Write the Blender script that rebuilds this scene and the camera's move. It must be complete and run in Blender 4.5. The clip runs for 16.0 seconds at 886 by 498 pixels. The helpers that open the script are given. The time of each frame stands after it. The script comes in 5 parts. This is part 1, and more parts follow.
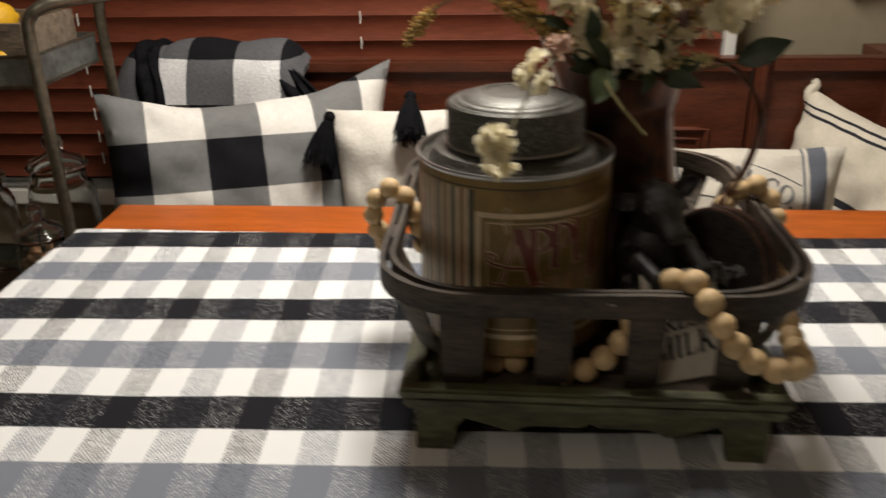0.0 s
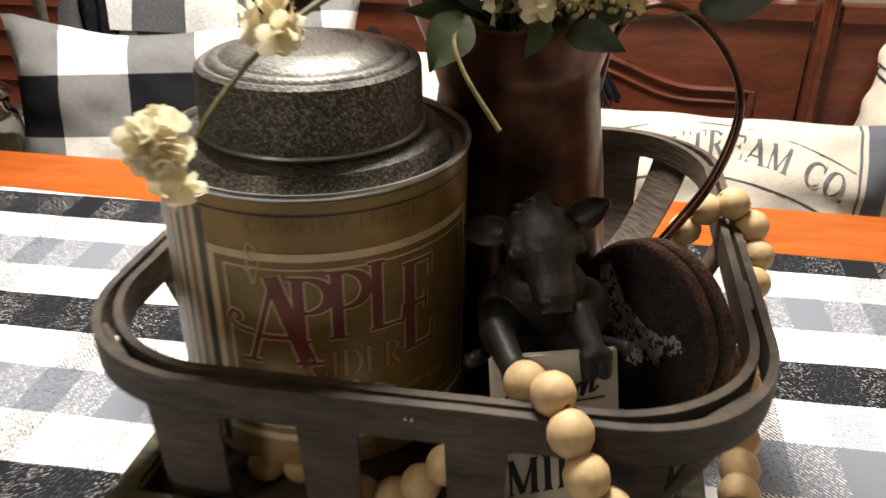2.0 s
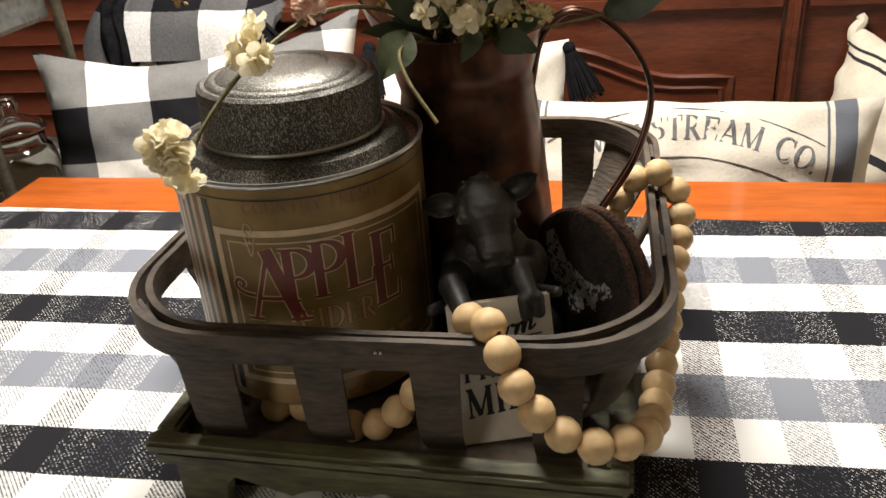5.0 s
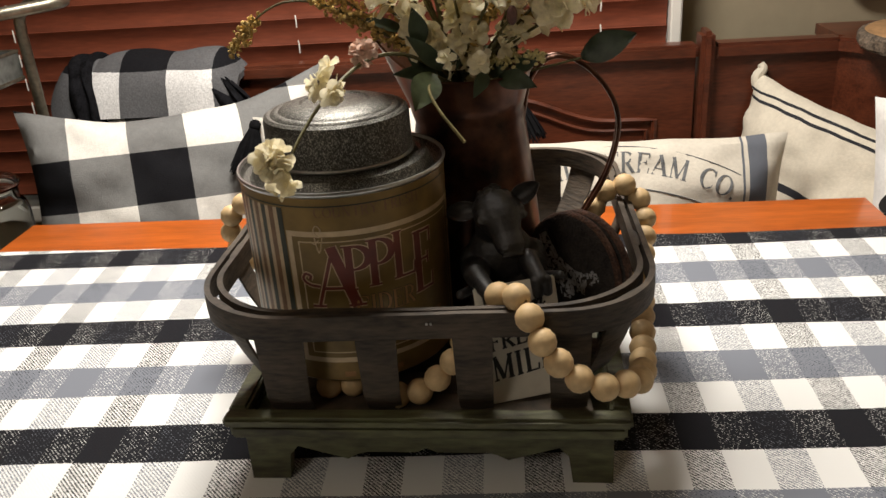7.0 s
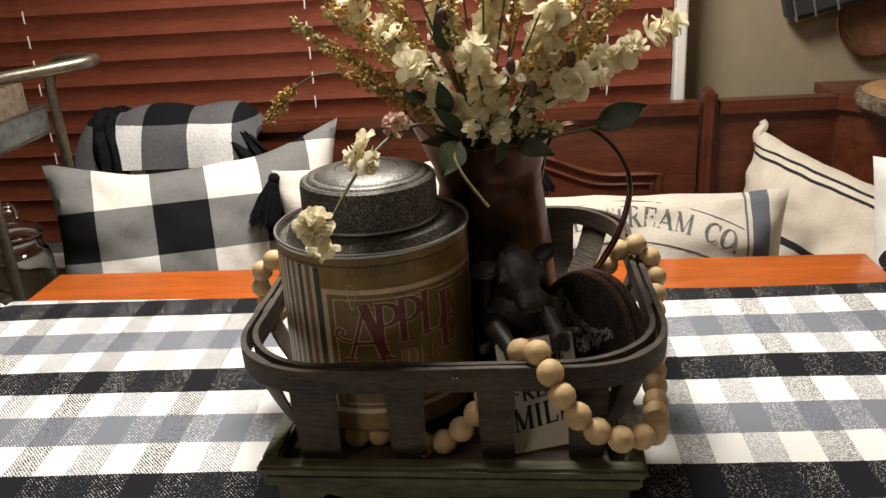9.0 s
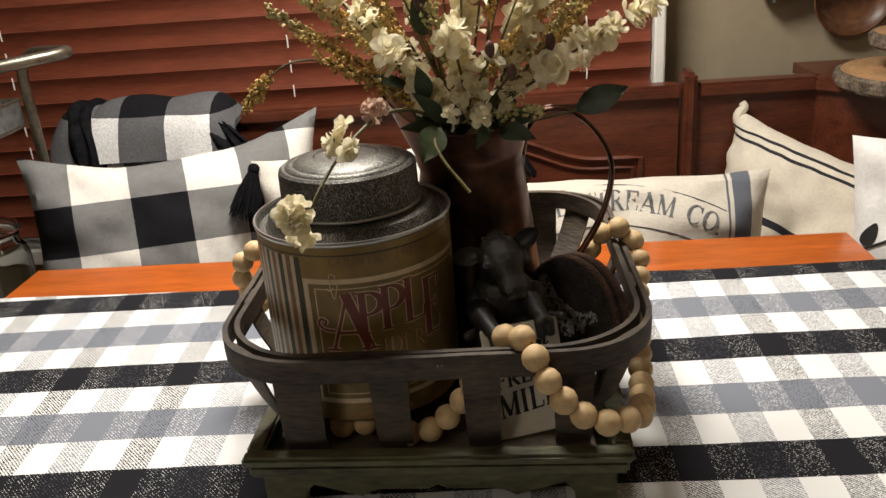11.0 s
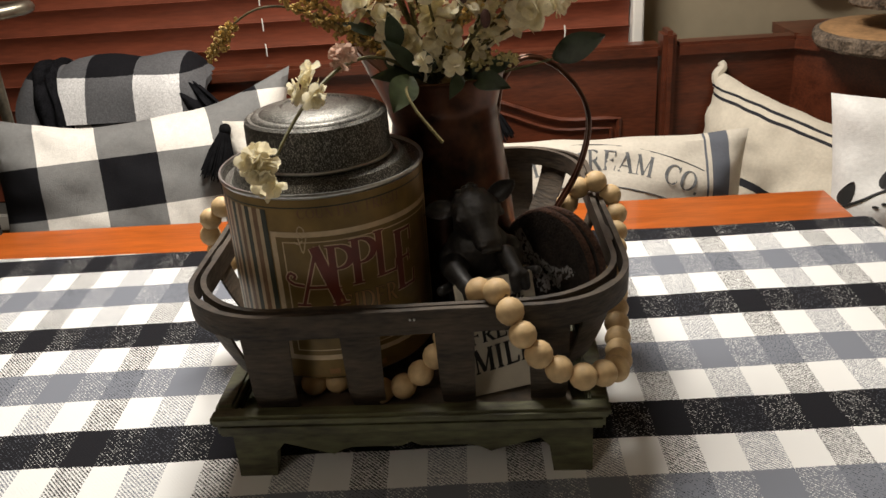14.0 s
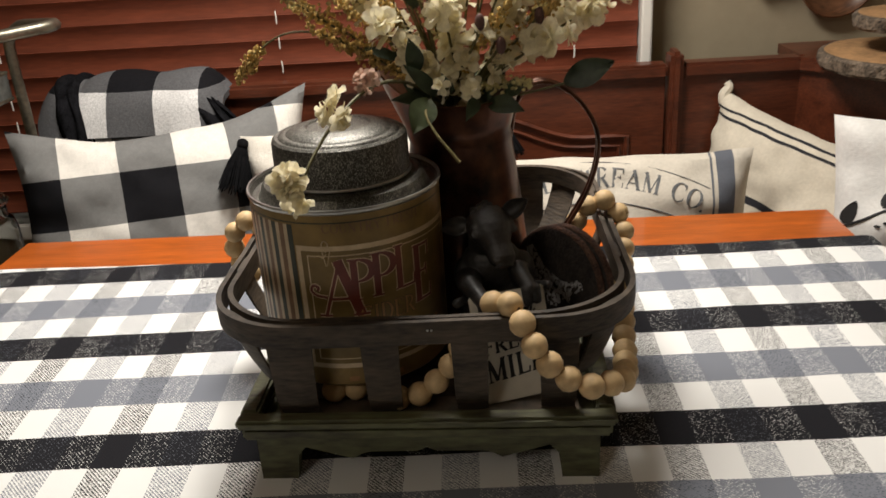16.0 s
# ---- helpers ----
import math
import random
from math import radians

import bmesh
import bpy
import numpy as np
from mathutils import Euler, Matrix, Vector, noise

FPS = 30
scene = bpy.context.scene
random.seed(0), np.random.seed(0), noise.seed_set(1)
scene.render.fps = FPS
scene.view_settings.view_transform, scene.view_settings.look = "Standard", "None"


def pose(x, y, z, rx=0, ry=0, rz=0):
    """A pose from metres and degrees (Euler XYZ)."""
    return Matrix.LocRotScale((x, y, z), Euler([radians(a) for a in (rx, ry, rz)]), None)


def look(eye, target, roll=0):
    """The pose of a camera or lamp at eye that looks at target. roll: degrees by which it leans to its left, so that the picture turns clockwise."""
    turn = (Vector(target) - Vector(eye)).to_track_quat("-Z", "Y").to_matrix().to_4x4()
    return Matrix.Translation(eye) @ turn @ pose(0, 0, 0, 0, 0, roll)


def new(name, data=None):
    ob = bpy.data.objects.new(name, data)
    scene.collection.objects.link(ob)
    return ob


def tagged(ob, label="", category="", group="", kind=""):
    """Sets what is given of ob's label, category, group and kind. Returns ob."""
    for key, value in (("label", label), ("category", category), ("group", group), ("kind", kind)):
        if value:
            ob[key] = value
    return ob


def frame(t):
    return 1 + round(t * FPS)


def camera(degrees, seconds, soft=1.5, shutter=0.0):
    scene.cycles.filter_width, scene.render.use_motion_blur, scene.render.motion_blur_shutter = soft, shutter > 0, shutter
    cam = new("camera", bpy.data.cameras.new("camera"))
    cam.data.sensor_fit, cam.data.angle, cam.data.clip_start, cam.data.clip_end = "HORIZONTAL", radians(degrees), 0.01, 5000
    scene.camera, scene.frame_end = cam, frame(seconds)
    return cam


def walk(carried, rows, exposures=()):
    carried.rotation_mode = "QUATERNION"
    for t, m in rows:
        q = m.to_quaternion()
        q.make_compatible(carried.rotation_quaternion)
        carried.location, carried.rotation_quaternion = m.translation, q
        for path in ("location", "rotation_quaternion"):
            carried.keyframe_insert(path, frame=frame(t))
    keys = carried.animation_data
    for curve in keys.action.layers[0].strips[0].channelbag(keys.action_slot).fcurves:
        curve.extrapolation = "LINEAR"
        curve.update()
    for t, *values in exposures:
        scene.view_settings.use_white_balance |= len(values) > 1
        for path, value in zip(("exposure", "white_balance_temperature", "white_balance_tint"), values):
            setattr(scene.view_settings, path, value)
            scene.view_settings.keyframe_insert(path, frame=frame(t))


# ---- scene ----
cam = camera(56.1, 16.0, shutter=0.5)
PATH = [
    (0, (0.072, 0.031, 1.194), (-0.057, 1.857, 0.388), -1.0),
    (0.5, (0.184, -0.008, 1.188), (0.081, 1.814, 0.371), -1.7),
    (1, (0.21, 0.06, 1.179), (0.102, 1.882, 0.361), -3.5),
    (1.5, (0.202, 0.209, 1.154), (0.117, 2.009, 0.286), -2.2),
    (2, (0.22, 0.305, 1.144), (-0.076, 2.043, 0.199), 0.4),
    (2.5, (0.201, 0.409, 1.108), (0.081, 2.116, 0.073), 0.9),
    (3, (0.188, 0.416, 1.108), (0.168, 2.103, 0.034), 1.5),
    (3.5, (0.189, 0.415, 1.11), (0.146, 2.11, 0.049), -0.1),
    (4, (0.195, 0.371, 1.123), (0.044, 2.075, 0.086), -1.7),
    (4.5, (0.231, 0.293, 1.149), (-0.069, 2.007, 0.164), -3.1),
    (5, (0.278, 0.216, 1.17), (-0.092, 1.949, 0.242), -4.4),
    (5.2, (0.281, 0.196, 1.174), (-0.074, 1.943, 0.268), -5.3),
    (7.3, (0.213, 0.068, 1.19), (0.047, 1.888, 0.376), -3.6),
    (7.5, (0.21, 0.062, 1.184), (0.046, 1.878, 0.364), -3.5),
    (8, (0.206, 0.054, 1.197), (0.039, 1.88, 0.396), -4.3),
    (8.5, (0.213, 0.054, 1.217), (0.026, 1.91, 0.496), -4.4),
    (9, (0.207, 0.045, 1.217), (0.027, 1.904, 0.5), -3.6),
    (11.5, (0.208, 0.051, 1.21), (0.076, 1.899, 0.456), -4.4),
    (12, (0.221, 0.047, 1.205), (0.104, 1.892, 0.443), -4.1),
    (12.5, (0.22, 0.052, 1.204), (0.124, 1.893, 0.427), -3.9),
    (13, (0.216, 0.049, 1.197), (0.126, 1.883, 0.404), -3.7),
    (13.5, (0.211, 0.053, 1.196), (0.122, 1.88, 0.387), -3.5),
    (14, (0.211, 0.062, 1.195), (0.115, 1.884, 0.377), -4.1),
    (14.5, (0.211, 0.058, 1.192), (0.101, 1.873, 0.36), -4.8),
    (15, (0.221, 0.053, 1.201), (0.103, 1.868, 0.37), -5.1),
    (15.5, (0.207, 0.049, 1.196), (0.061, 1.869, 0.38), -4.2),
    (16, (0.205, 0.032, 1.21), (0.095, 1.866, 0.422), -3.7),
]
EXPOSURES = [(0.0, -0.48), (0.5, -0.38), (1.0, -0.18), (1.5, 0.15), (2.0, 0.5), (2.5, 1.4), (3.0, 1.8), (3.5, 1.8), (4.0, 1.5), (4.5, 0.85), (5.0, 0.38), (7.5, -0.08), (9.0, -0.08), (12.5, -0.17), (16.0, -0.29)]
walk(cam, [(t, look(eye, target, roll)) for t, eye, target, roll in PATH], EXPOSURES)

# ---- world and light ----
world = bpy.data.worlds.new("world")
scene.world = world
world.use_nodes = True
world.node_tree.nodes["Background"].inputs[0].default_value = (1.0, 0.86, 0.70, 1)
world.node_tree.nodes["Background"].inputs[1].default_value = 0.12


def area_light(name, place, target, size, watts, colour):
    data = bpy.data.lights.new(name, "AREA")
    data.shape, data.size, data.energy, data.color = "DISK", size, watts, colour
    ob = new(name, data)
    ob.matrix_world = look(place, target)
    return ob


area_light("ceiling_lamp_light", (0.05, 1.16, 1.92), (0.06, 1.08, 0.76), 0.46, 32, (1.0, 0.94, 0.86))
# added warm fill from behind the camera for the shaded fronts, not a fixture
area_light("room_fill_light", (-0.9, -1.2, 2.3), (-0.3, 0.8, 0.8), 0.5, 8.0, (1.0, 0.88, 0.74))


# ---- materials ----
def mat(name, colour, rough=0.6, metal=0.0, vary=0.15, grain=40.0, bump=0.15, second=None, stretch=(1, 1, 1), coat=0.0):
    """A procedural surface with variation at two scales and fine relief, in object coordinates."""
    m = bpy.data.materials.new(name)
    m.use_nodes = True
    nt = m.node_tree
    n, l = nt.nodes, nt.links
    b = n["Principled BSDF"]
    b.inputs["Roughness"].default_value, b.inputs["Metallic"].default_value = rough, metal
    b.inputs["Coat Weight"].default_value = coat
    tc, mp = n.new("ShaderNodeTexCoord"), n.new("ShaderNodeMapping")
    mp.inputs["Scale"].default_value = stretch
    l.new(tc.outputs["Object"], mp.inputs[0])
    fine, broad = n.new("ShaderNodeTexNoise"), n.new("ShaderNodeTexNoise")
    fine.inputs["Scale"].default_value, fine.inputs["Detail"].default_value = grain * 6, 6
    broad.inputs["Scale"].default_value, broad.inputs["Detail"].default_value = grain, 4
    l.new(mp.outputs[0], fine.inputs[0]), l.new(mp.outputs[0], broad.inputs[0])
    add = n.new("ShaderNodeMath")
    add.operation = "ADD"
    l.new(fine.outputs["Fac"], add.inputs[0]), l.new(broad.outputs["Fac"], add.inputs[1])
    ramp = n.new("ShaderNodeMapRange")
    ramp.inputs[1].default_value, ramp.inputs[2].default_value = 0.7, 1.3
    l.new(add.outputs[0], ramp.inputs[0])
    mix = n.new("ShaderNodeMix")
    mix.data_type = "RGBA"
    dark = second or [c * (1 - vary * 2) for c in colour]
    mix.inputs[6].default_value = (*dark, 1)
    mix.inputs[7].default_value = (*[min(1, c * (1 + vary)) for c in colour], 1)
    l.new(ramp.outputs[0], mix.inputs[0])
    l.new(mix.outputs[2], b.inputs["Base Color"])
    if bump:
        bp = n.new("ShaderNodeBump")
        bp.inputs["Strength"].default_value, bp.inputs["Distance"].default_value = bump, 0.002
        l.new(fine.outputs["Fac"], bp.inputs["Height"])
        l.new(bp.outputs[0], b.inputs["Normal"])
    return m


def check_material(name, period, offset, bands, weave, axes="XY", weight=0.38, white=(0.80, 0.80, 0.78), grey=(0.24, 0.25, 0.29), black=(0.014, 0.014, 0.017), fuzz=0.2):
    """Woven plaid: stripes along two axes; where they cross, a twill of both threads. bands: ends of black and of the grey band, as parts of a period."""
    m = bpy.data.materials.new(name)
    m.use_nodes = True
    nt = m.node_tree
    n, l = nt.nodes, nt.links
    b = n["Principled BSDF"]
    b.inputs["Roughness"].default_value = 0.95
    b.inputs["Specular IOR Level"].default_value = 0.15
    tc = n.new("ShaderNodeTexCoord")
    wob = n.new("ShaderNodeTexNoise")
    wob.inputs["Scale"].default_value = 5.0
    l.new(tc.outputs["Object"], wob.inputs[0])
    sub = n.new("ShaderNodeVectorMath")
    sub.operation = "MULTIPLY_ADD"
    sub.inputs[1].default_value = (0.007, 0.007, 0.007)
    # the cloth lies a little askew: its columns fan out to one side and its rows drift
    place = n.new("ShaderNodeSeparateXYZ")
    l.new(tc.outputs["Object"], place.inputs[0])
    edge = n.new("ShaderNodeTexNoise")
    edge.inputs["Scale"].default_value = 700.0
    l.new(tc.outputs["Object"], edge.inputs[0])
    sub2 = n.new("ShaderNodeVectorMath")
    sub2.operation = "MULTIPLY_ADD"
    sub2.inputs[1].default_value = (0.0022, 0.0022, 0.0022)
    l.new(edge.outputs["Color"], sub2.inputs[0]), l.new(sub.outputs[0], sub2.inputs[2])
    sep = n.new("ShaderNodeSeparateXYZ")
    l.new(sub2.outputs[0], sep.inputs[0])

    def op(kind, a, bb, c=None):
        node = n.new("ShaderNodeMath")
        node.operation = kind
        for k, v in enumerate((a, bb, c)):
            if v is None:
                continue
            if isinstance(v, (int, float)):
                node.inputs[k].default_value = v
            else:
                l.new(v, node.inputs[k])
        return node.outputs[0]

    fan = op("MULTIPLY", op("MAXIMUM", op("SUBTRACT", 0.35, place.outputs["X"]), 0.0), op("MULTIPLY", op("SUBTRACT", place.outputs["Y"], 0.86), 0.093))
    askew = n.new("ShaderNodeCombineXYZ")
    l.new(op("ADD", place.outputs["X"], fan), askew.inputs[0])
    l.new(op("ADD", place.outputs["Y"], op("MULTIPLY", op("SUBTRACT", 0.43, place.outputs["X"]), 0.0225)), askew.inputs[1])
    l.new(wob.outputs["Color"], sub.inputs[0]), l.new(askew.outputs[0], sub.inputs[2])

    def stripes(axis, per, off, band):
        f = op("FRACT", op("DIVIDE", op("SUBTRACT", sep.outputs[axis], off), per), 0)
        ramp = n.new("ShaderNodeValToRGB")
        ramp.color_ramp.interpolation = "CONSTANT"
        e = ramp.color_ramp.elements
        e[0].position, e[0].color = 0.0, (*black, 1)
        e[1].position, e[1].color = band[0], (*white, 1)
        if len(band) > 1:
            for p, c in ((band[1], grey), (band[2], white)):
                el = e.new(p)
                el.color = (*c, 1)
        l.new(f, ramp.inputs[0])
        return ramp.outputs[0]

    warp = stripes(axes[0], period[0], offset[0], bands[0])
    weft = stripes(axes[1], period[1], offset[1], bands[1])
    raw = n.new("ShaderNodeSeparateXYZ")
    l.new(tc.outputs["Object"], raw.inputs[0])
    col, row = op("FLOOR", op("DIVIDE", raw.outputs[axes[0]], weave), 0), op("FLOOR", op("DIVIDE", raw.outputs[axes[1]], weave), 0)
    twill = op("FRACT", op("DIVIDE", op("ADD", col, row), 4.0), 0)
    cell, chance = n.new("ShaderNodeCombineXYZ"), n.new("ShaderNodeTexWhiteNoise")
    l.new(op("FLOOR", op("DIVIDE", col, 2.0), 0), cell.inputs[0]), l.new(row, cell.inputs[1])
    chance.noise_dimensions = "2D"
    l.new(cell.outputs[0], chance.inputs["Vector"])
    speck = n.new("ShaderNodeTexNoise")
    speck.inputs["Scale"].default_value = 0.6 / weave
    speck.inputs["Detail"].default_value = 4
    l.new(tc.outputs["Object"], speck.inputs[0])
    worn = n.new("ShaderNodeTexNoise")
    worn.inputs["Scale"].default_value = 24.0
    l.new(tc.outputs["Object"], worn.inputs[0])
    level = op("ADD", op("MULTIPLY", twill, 0.62), op("MULTIPLY", speck.outputs["Fac"], fuzz))
    level = op("ADD", level, op("MULTIPLY", op("SUBTRACT", chance.outputs["Value"], 0.5), 0.34))
    level = op("ADD", level, op("MULTIPLY", worn.outputs["Fac"], 0.16))
    soft = n.new("ShaderNodeMapRange")
    soft.inputs[1].default_value, soft.inputs[2].default_value = weight - 0.03, weight + 0.17
    mix = n.new("ShaderNodeMix")
    mix.data_type = "RGBA"
    bw = n.new("ShaderNodeRGBToBW")
    l.new(weft, bw.inputs[0])
    hold = n.new("ShaderNodeMapRange")
    hold.inputs[1].default_value, hold.inputs[2].default_value, hold.inputs[3].default_value = 0.02, 0.70, 0.0
    l.new(bw.outputs[0], hold.inputs[0])
    l.new(op("ADD", level, op("MULTIPLY", op("SUBTRACT", hold.outputs[0], 1.0), 0.31)), soft.inputs[0])
    l.new(soft.outputs[0], mix.inputs[0]), l.new(weft, mix.inputs[6]), l.new(warp, mix.inputs[7])
    l.new(mix.outputs[2], b.inputs["Base Color"])
    bp = n.new("ShaderNodeBump")
    bp.inputs["Strength"].default_value, bp.inputs["Distance"].default_value = 0.6, 0.0006
    l.new(level, bp.inputs["Height"])
    l.new(bp.outputs[0], b.inputs["Normal"])
    return m


def solid_check(name, period, offset, white, grey, black, axes="XZ", grain=300.0, turn=0.0):
    """Buffalo check: light, half-tone and dark squares of one cloth."""
    m = mat(name, white, 0.95, vary=0.06, grain=grain / 6, bump=0.5)
    nt = m.node_tree
    n, l = nt.nodes, nt.links
    b = n["Principled BSDF"]
    b.inputs["Specular IOR Level"].default_value = 0.12
    wob, mul = n.new("ShaderNodeTexNoise"), n.new("ShaderNodeVectorMath")
    wob.inputs["Scale"].default_value = grain * 1.5
    mul.operation, mul.inputs[1].default_value = "MULTIPLY_ADD", (0.0030, 0.0030, 0.0030)
    l.new(n["Texture Coordinate"].outputs["Object"], wob.inputs[0]), l.new(wob.outputs["Color"], mul.inputs[0])
    l.new(n["Texture Coordinate"].outputs["Object"], mul.inputs[2])
    sep = n.new("ShaderNodeSeparateXYZ")
    spin = n.new("ShaderNodeVectorRotate")
    spin.rotation_type = "Y_AXIS"
    spin.inputs["Angle"].default_value = math.radians(turn)
    l.new(mul.outputs[0], spin.inputs["Vector"]), l.new(spin.outputs[0], sep.inputs[0])
    sums = []
    for k in (0, 1):
        a = n.new("ShaderNodeMath")
        a.operation, a.inputs[1].default_value = "SUBTRACT", offset[k]
        l.new(sep.outputs[axes[k]], a.inputs[0])
        d = n.new("ShaderNodeMath")
        d.operation, d.inputs[1].default_value = "DIVIDE", period[k]
        l.new(a.outputs[0], d.inputs[0])
        f = n.new("ShaderNodeMath")
        f.operation = "FRACT"
        l.new(d.outputs[0], f.inputs[0])
        less = n.new("ShaderNodeMath")
        less.operation, less.inputs[1].default_value = "LESS_THAN", 0.5
        l.new(f.outputs[0], less.inputs[0])
        sums.append(less.outputs[0])
    add = n.new("ShaderNodeMath")
    add.operation = "ADD"
    l.new(sums[0], add.inputs[0]), l.new(sums[1], add.inputs[1])
    half = n.new("ShaderNodeMath")
    half.operation, half.inputs[1].default_value = "MULTIPLY", 0.45
    l.new(add.outputs[0], half.inputs[0])
    ramp = n.new("ShaderNodeValToRGB")
    ramp.color_ramp.interpolation = "CONSTANT"
    e = ramp.color_ramp.elements
    e[0].position, e[0].color = 0.0, (1, 1, 1, 1)
    e[1].position, e[1].color = 0.3, (*[g / w for g, w in zip(grey, white)], 1)
    third = e.new(0.7)
    third.color = (*[g / w for g, w in zip(black, white)], 1)
    l.new(half.outputs[0], ramp.inputs[0])
    tint = n.new("ShaderNodeMix")
    tint.data_type, tint.blend_type = "RGBA", "MULTIPLY"
    tint.inputs[0].default_value = 1.0
    l.new(n["Mix"].outputs[2], tint.inputs[6]), l.new(ramp.outputs[0], tint.inputs[7])
    speck = n.new("ShaderNodeTexNoise")
    speck.inputs["Scale"].default_value, speck.inputs["Detail"].default_value = grain * 2.2, 3
    l.new(n["Texture Coordinate"].outputs["Object"], speck.inputs[0])
    rng_ = n.new("ShaderNodeMapRange")
    rng_.inputs[1].default_value, rng_.inputs[2].default_value, rng_.inputs[3].default_value, rng_.inputs[4].default_value = 0.35, 0.65, 0.84, 1.16
    l.new(speck.outputs["Fac"], rng_.inputs[0])
    fin = n.new("ShaderNodeVectorMath")
    fin.operation = "SCALE"
    l.new(tint.outputs[2], fin.inputs[0]), l.new(rng_.outputs[0], fin.inputs["Scale"])
    l.new(fin.outputs[0], b.inputs["Base Color"])
    return m


def glass(name, colour=(0.95, 0.97, 0.96)):
    m = bpy.data.materials.new(name)
    m.use_nodes = True
    b = m.node_tree.nodes["Principled BSDF"]
    b.inputs["Base Color"].default_value = (*colour, 1)
    b.inputs["Transmission Weight"].default_value, b.inputs["Roughness"].default_value, b.inputs["IOR"].default_value = 1.0, 0.02, 1.45
    return m


WALL = mat("beige_wall_paint", (0.33, 0.275, 0.185), 0.85, vary=0.04, grain=6, bump=0.2)
CEILING = mat("white_ceiling_paint", (0.75, 0.73, 0.68), 0.9, vary=0.03, grain=5)
FLOOR = mat("brown_floor", (0.16, 0.10, 0.06), 0.5, vary=0.2, grain=5)
TRIM = mat("white_trim_paint", (0.78, 0.76, 0.70), 0.5, vary=0.03, grain=10, bump=0.05)
BLIND = mat("red_brown_blind_wood", (0.20, 0.052, 0.026), 0.42, vary=0.16, grain=5, bump=0.05, stretch=(1, 8, 8))
BENCH = mat("dark_cherry_bench_wood", (0.110, 0.029, 0.013), 0.34, vary=0.25, grain=6, bump=0.05, stretch=(1.2, 8, 8))
TABLE = mat("orange_varnished_table_wood", (0.46, 0.105, 0.015), 0.28, vary=0.16, grain=5, bump=0.04, stretch=(1, 9, 9), coat=0.3)
CLOTH = check_material("tablecloth_plaid", (0.1275, 0.1955), (0.350, 0.630), ((0.235, 0.49, 0.745), (0.256, 0.4965, 0.7595)), 0.0009, grey=(0.20, 0.215, 0.25))
WEATHERED = mat("dark_weathered_splint", (0.064, 0.046, 0.030), 0.68, vary=0.38, grain=14, bump=0.5, stretch=(1, 1, 5))
RISER = mat("worn_green_grey_riser_paint", (0.105, 0.108, 0.050), 0.55, vary=0.3, grain=9, bump=0.35, second=(0.035, 0.028, 0.016), stretch=(1, 4, 4))
BEAD = mat("natural_wood_bead", (0.60, 0.42, 0.215), 0.6, vary=0.12, grain=30, bump=0.1)
CORD = mat("tan_cord", (0.35, 0.22, 0.11), 0.9)
PITCHER = mat("dark_bronze_pitcher", (0.135, 0.055, 0.030), 0.28, 0.58, vary=0.30, grain=9, bump=0.06, second=(0.014, 0.008, 0.007))
TIN_GREY = mat("speckled_pewter_tin", (0.34, 0.33, 0.29), 0.46, 0.45, vary=0.0, grain=60, bump=0.0, second=(0.050, 0.047, 0.040))
_n = TIN_GREY.node_tree.nodes
_flake = _n.new("ShaderNodeTexVoronoi")
_flake.inputs["Scale"].default_value = 2400.0
_map = _n.new("ShaderNodeMapping")
_map.inputs["Rotation"].default_value, _map.inputs["Scale"].default_value = (0.4, 0.5, 0.7), (1.0, 1.0, 0.42)
TIN_GREY.node_tree.links.new(_n["Texture Coordinate"].outputs["Object"], _map.inputs[0])
TIN_GREY.node_tree.links.new(_map.outputs[0], _flake.inputs["Vector"])
_step = _n.new("ShaderNodeMapRange")
_step.inputs[1].default_value, _step.inputs[2].default_value = 0.66, 0.92
_sep = _n.new("ShaderNodeSeparateColor")
TIN_GREY.node_tree.links.new(_flake.outputs["Color"], _sep.inputs[0])
TIN_GREY.node_tree.links.new(_sep.outputs[0], _step.inputs[0])
TIN_GREY.node_tree.links.new(_step.outputs[0], _n["Mix"].inputs[0])
TIN_RIM = mat("bright_tin_edge", (0.55, 0.55, 0.53), 0.3, 0.9, vary=0.1)
OLIVE = mat("olive_gold_tin_print", (0.215, 0.138, 0.040), 0.36, 0.25, vary=0.14, grain=14, bump=0.05)
OLIVE_DEEP = mat("deep_olive_tin_print", (0.170, 0.110, 0.031), 0.36, 0.25, vary=0.16, grain=14, bump=0.05)
CREAM_PRINT = mat("cream_tin_print", (0.55, 0.42, 0.26), 0.4, 0.1, vary=0.12, grain=20, bump=0.03)
GREEN_PRINT = mat("dark_green_tin_print", (0.034, 0.038, 0.020), 0.4, 0.1, vary=0.2, grain=20, bump=0.03)
RED_PRINT = mat("dark_red_tin_print", (0.135, 0.027, 0.018), 0.4, 0.1, vary=0.15, grain=20, bump=0.03)
BROWN_PRINT = mat("brown_tin_print", (0.20, 0.105, 0.045), 0.4, 0.1, vary=0.2, grain=20, bump=0.03)
TAN_PRINT = mat("tan_tin_print", (0.33, 0.17, 0.06), 0.4, 0.1, vary=0.15, grain=20, bump=0.03)
COW = mat("black_resin_calf", (0.024, 0.021, 0.019), 0.50, vary=0.40, grain=45, bump=0.22)
SIGN = mat("cream_enamel_sign", (0.70, 0.66, 0.56), 0.35, vary=0.05, grain=15, bump=0.03)
INK = mat("black_ink", (0.012, 0.012, 0.012), 0.6, vary=0.1, bump=0)
COASTER = mat("dark_wood_slice", (0.030, 0.022, 0.018), 0.65, vary=0.45, grain=70, bump=0.9)
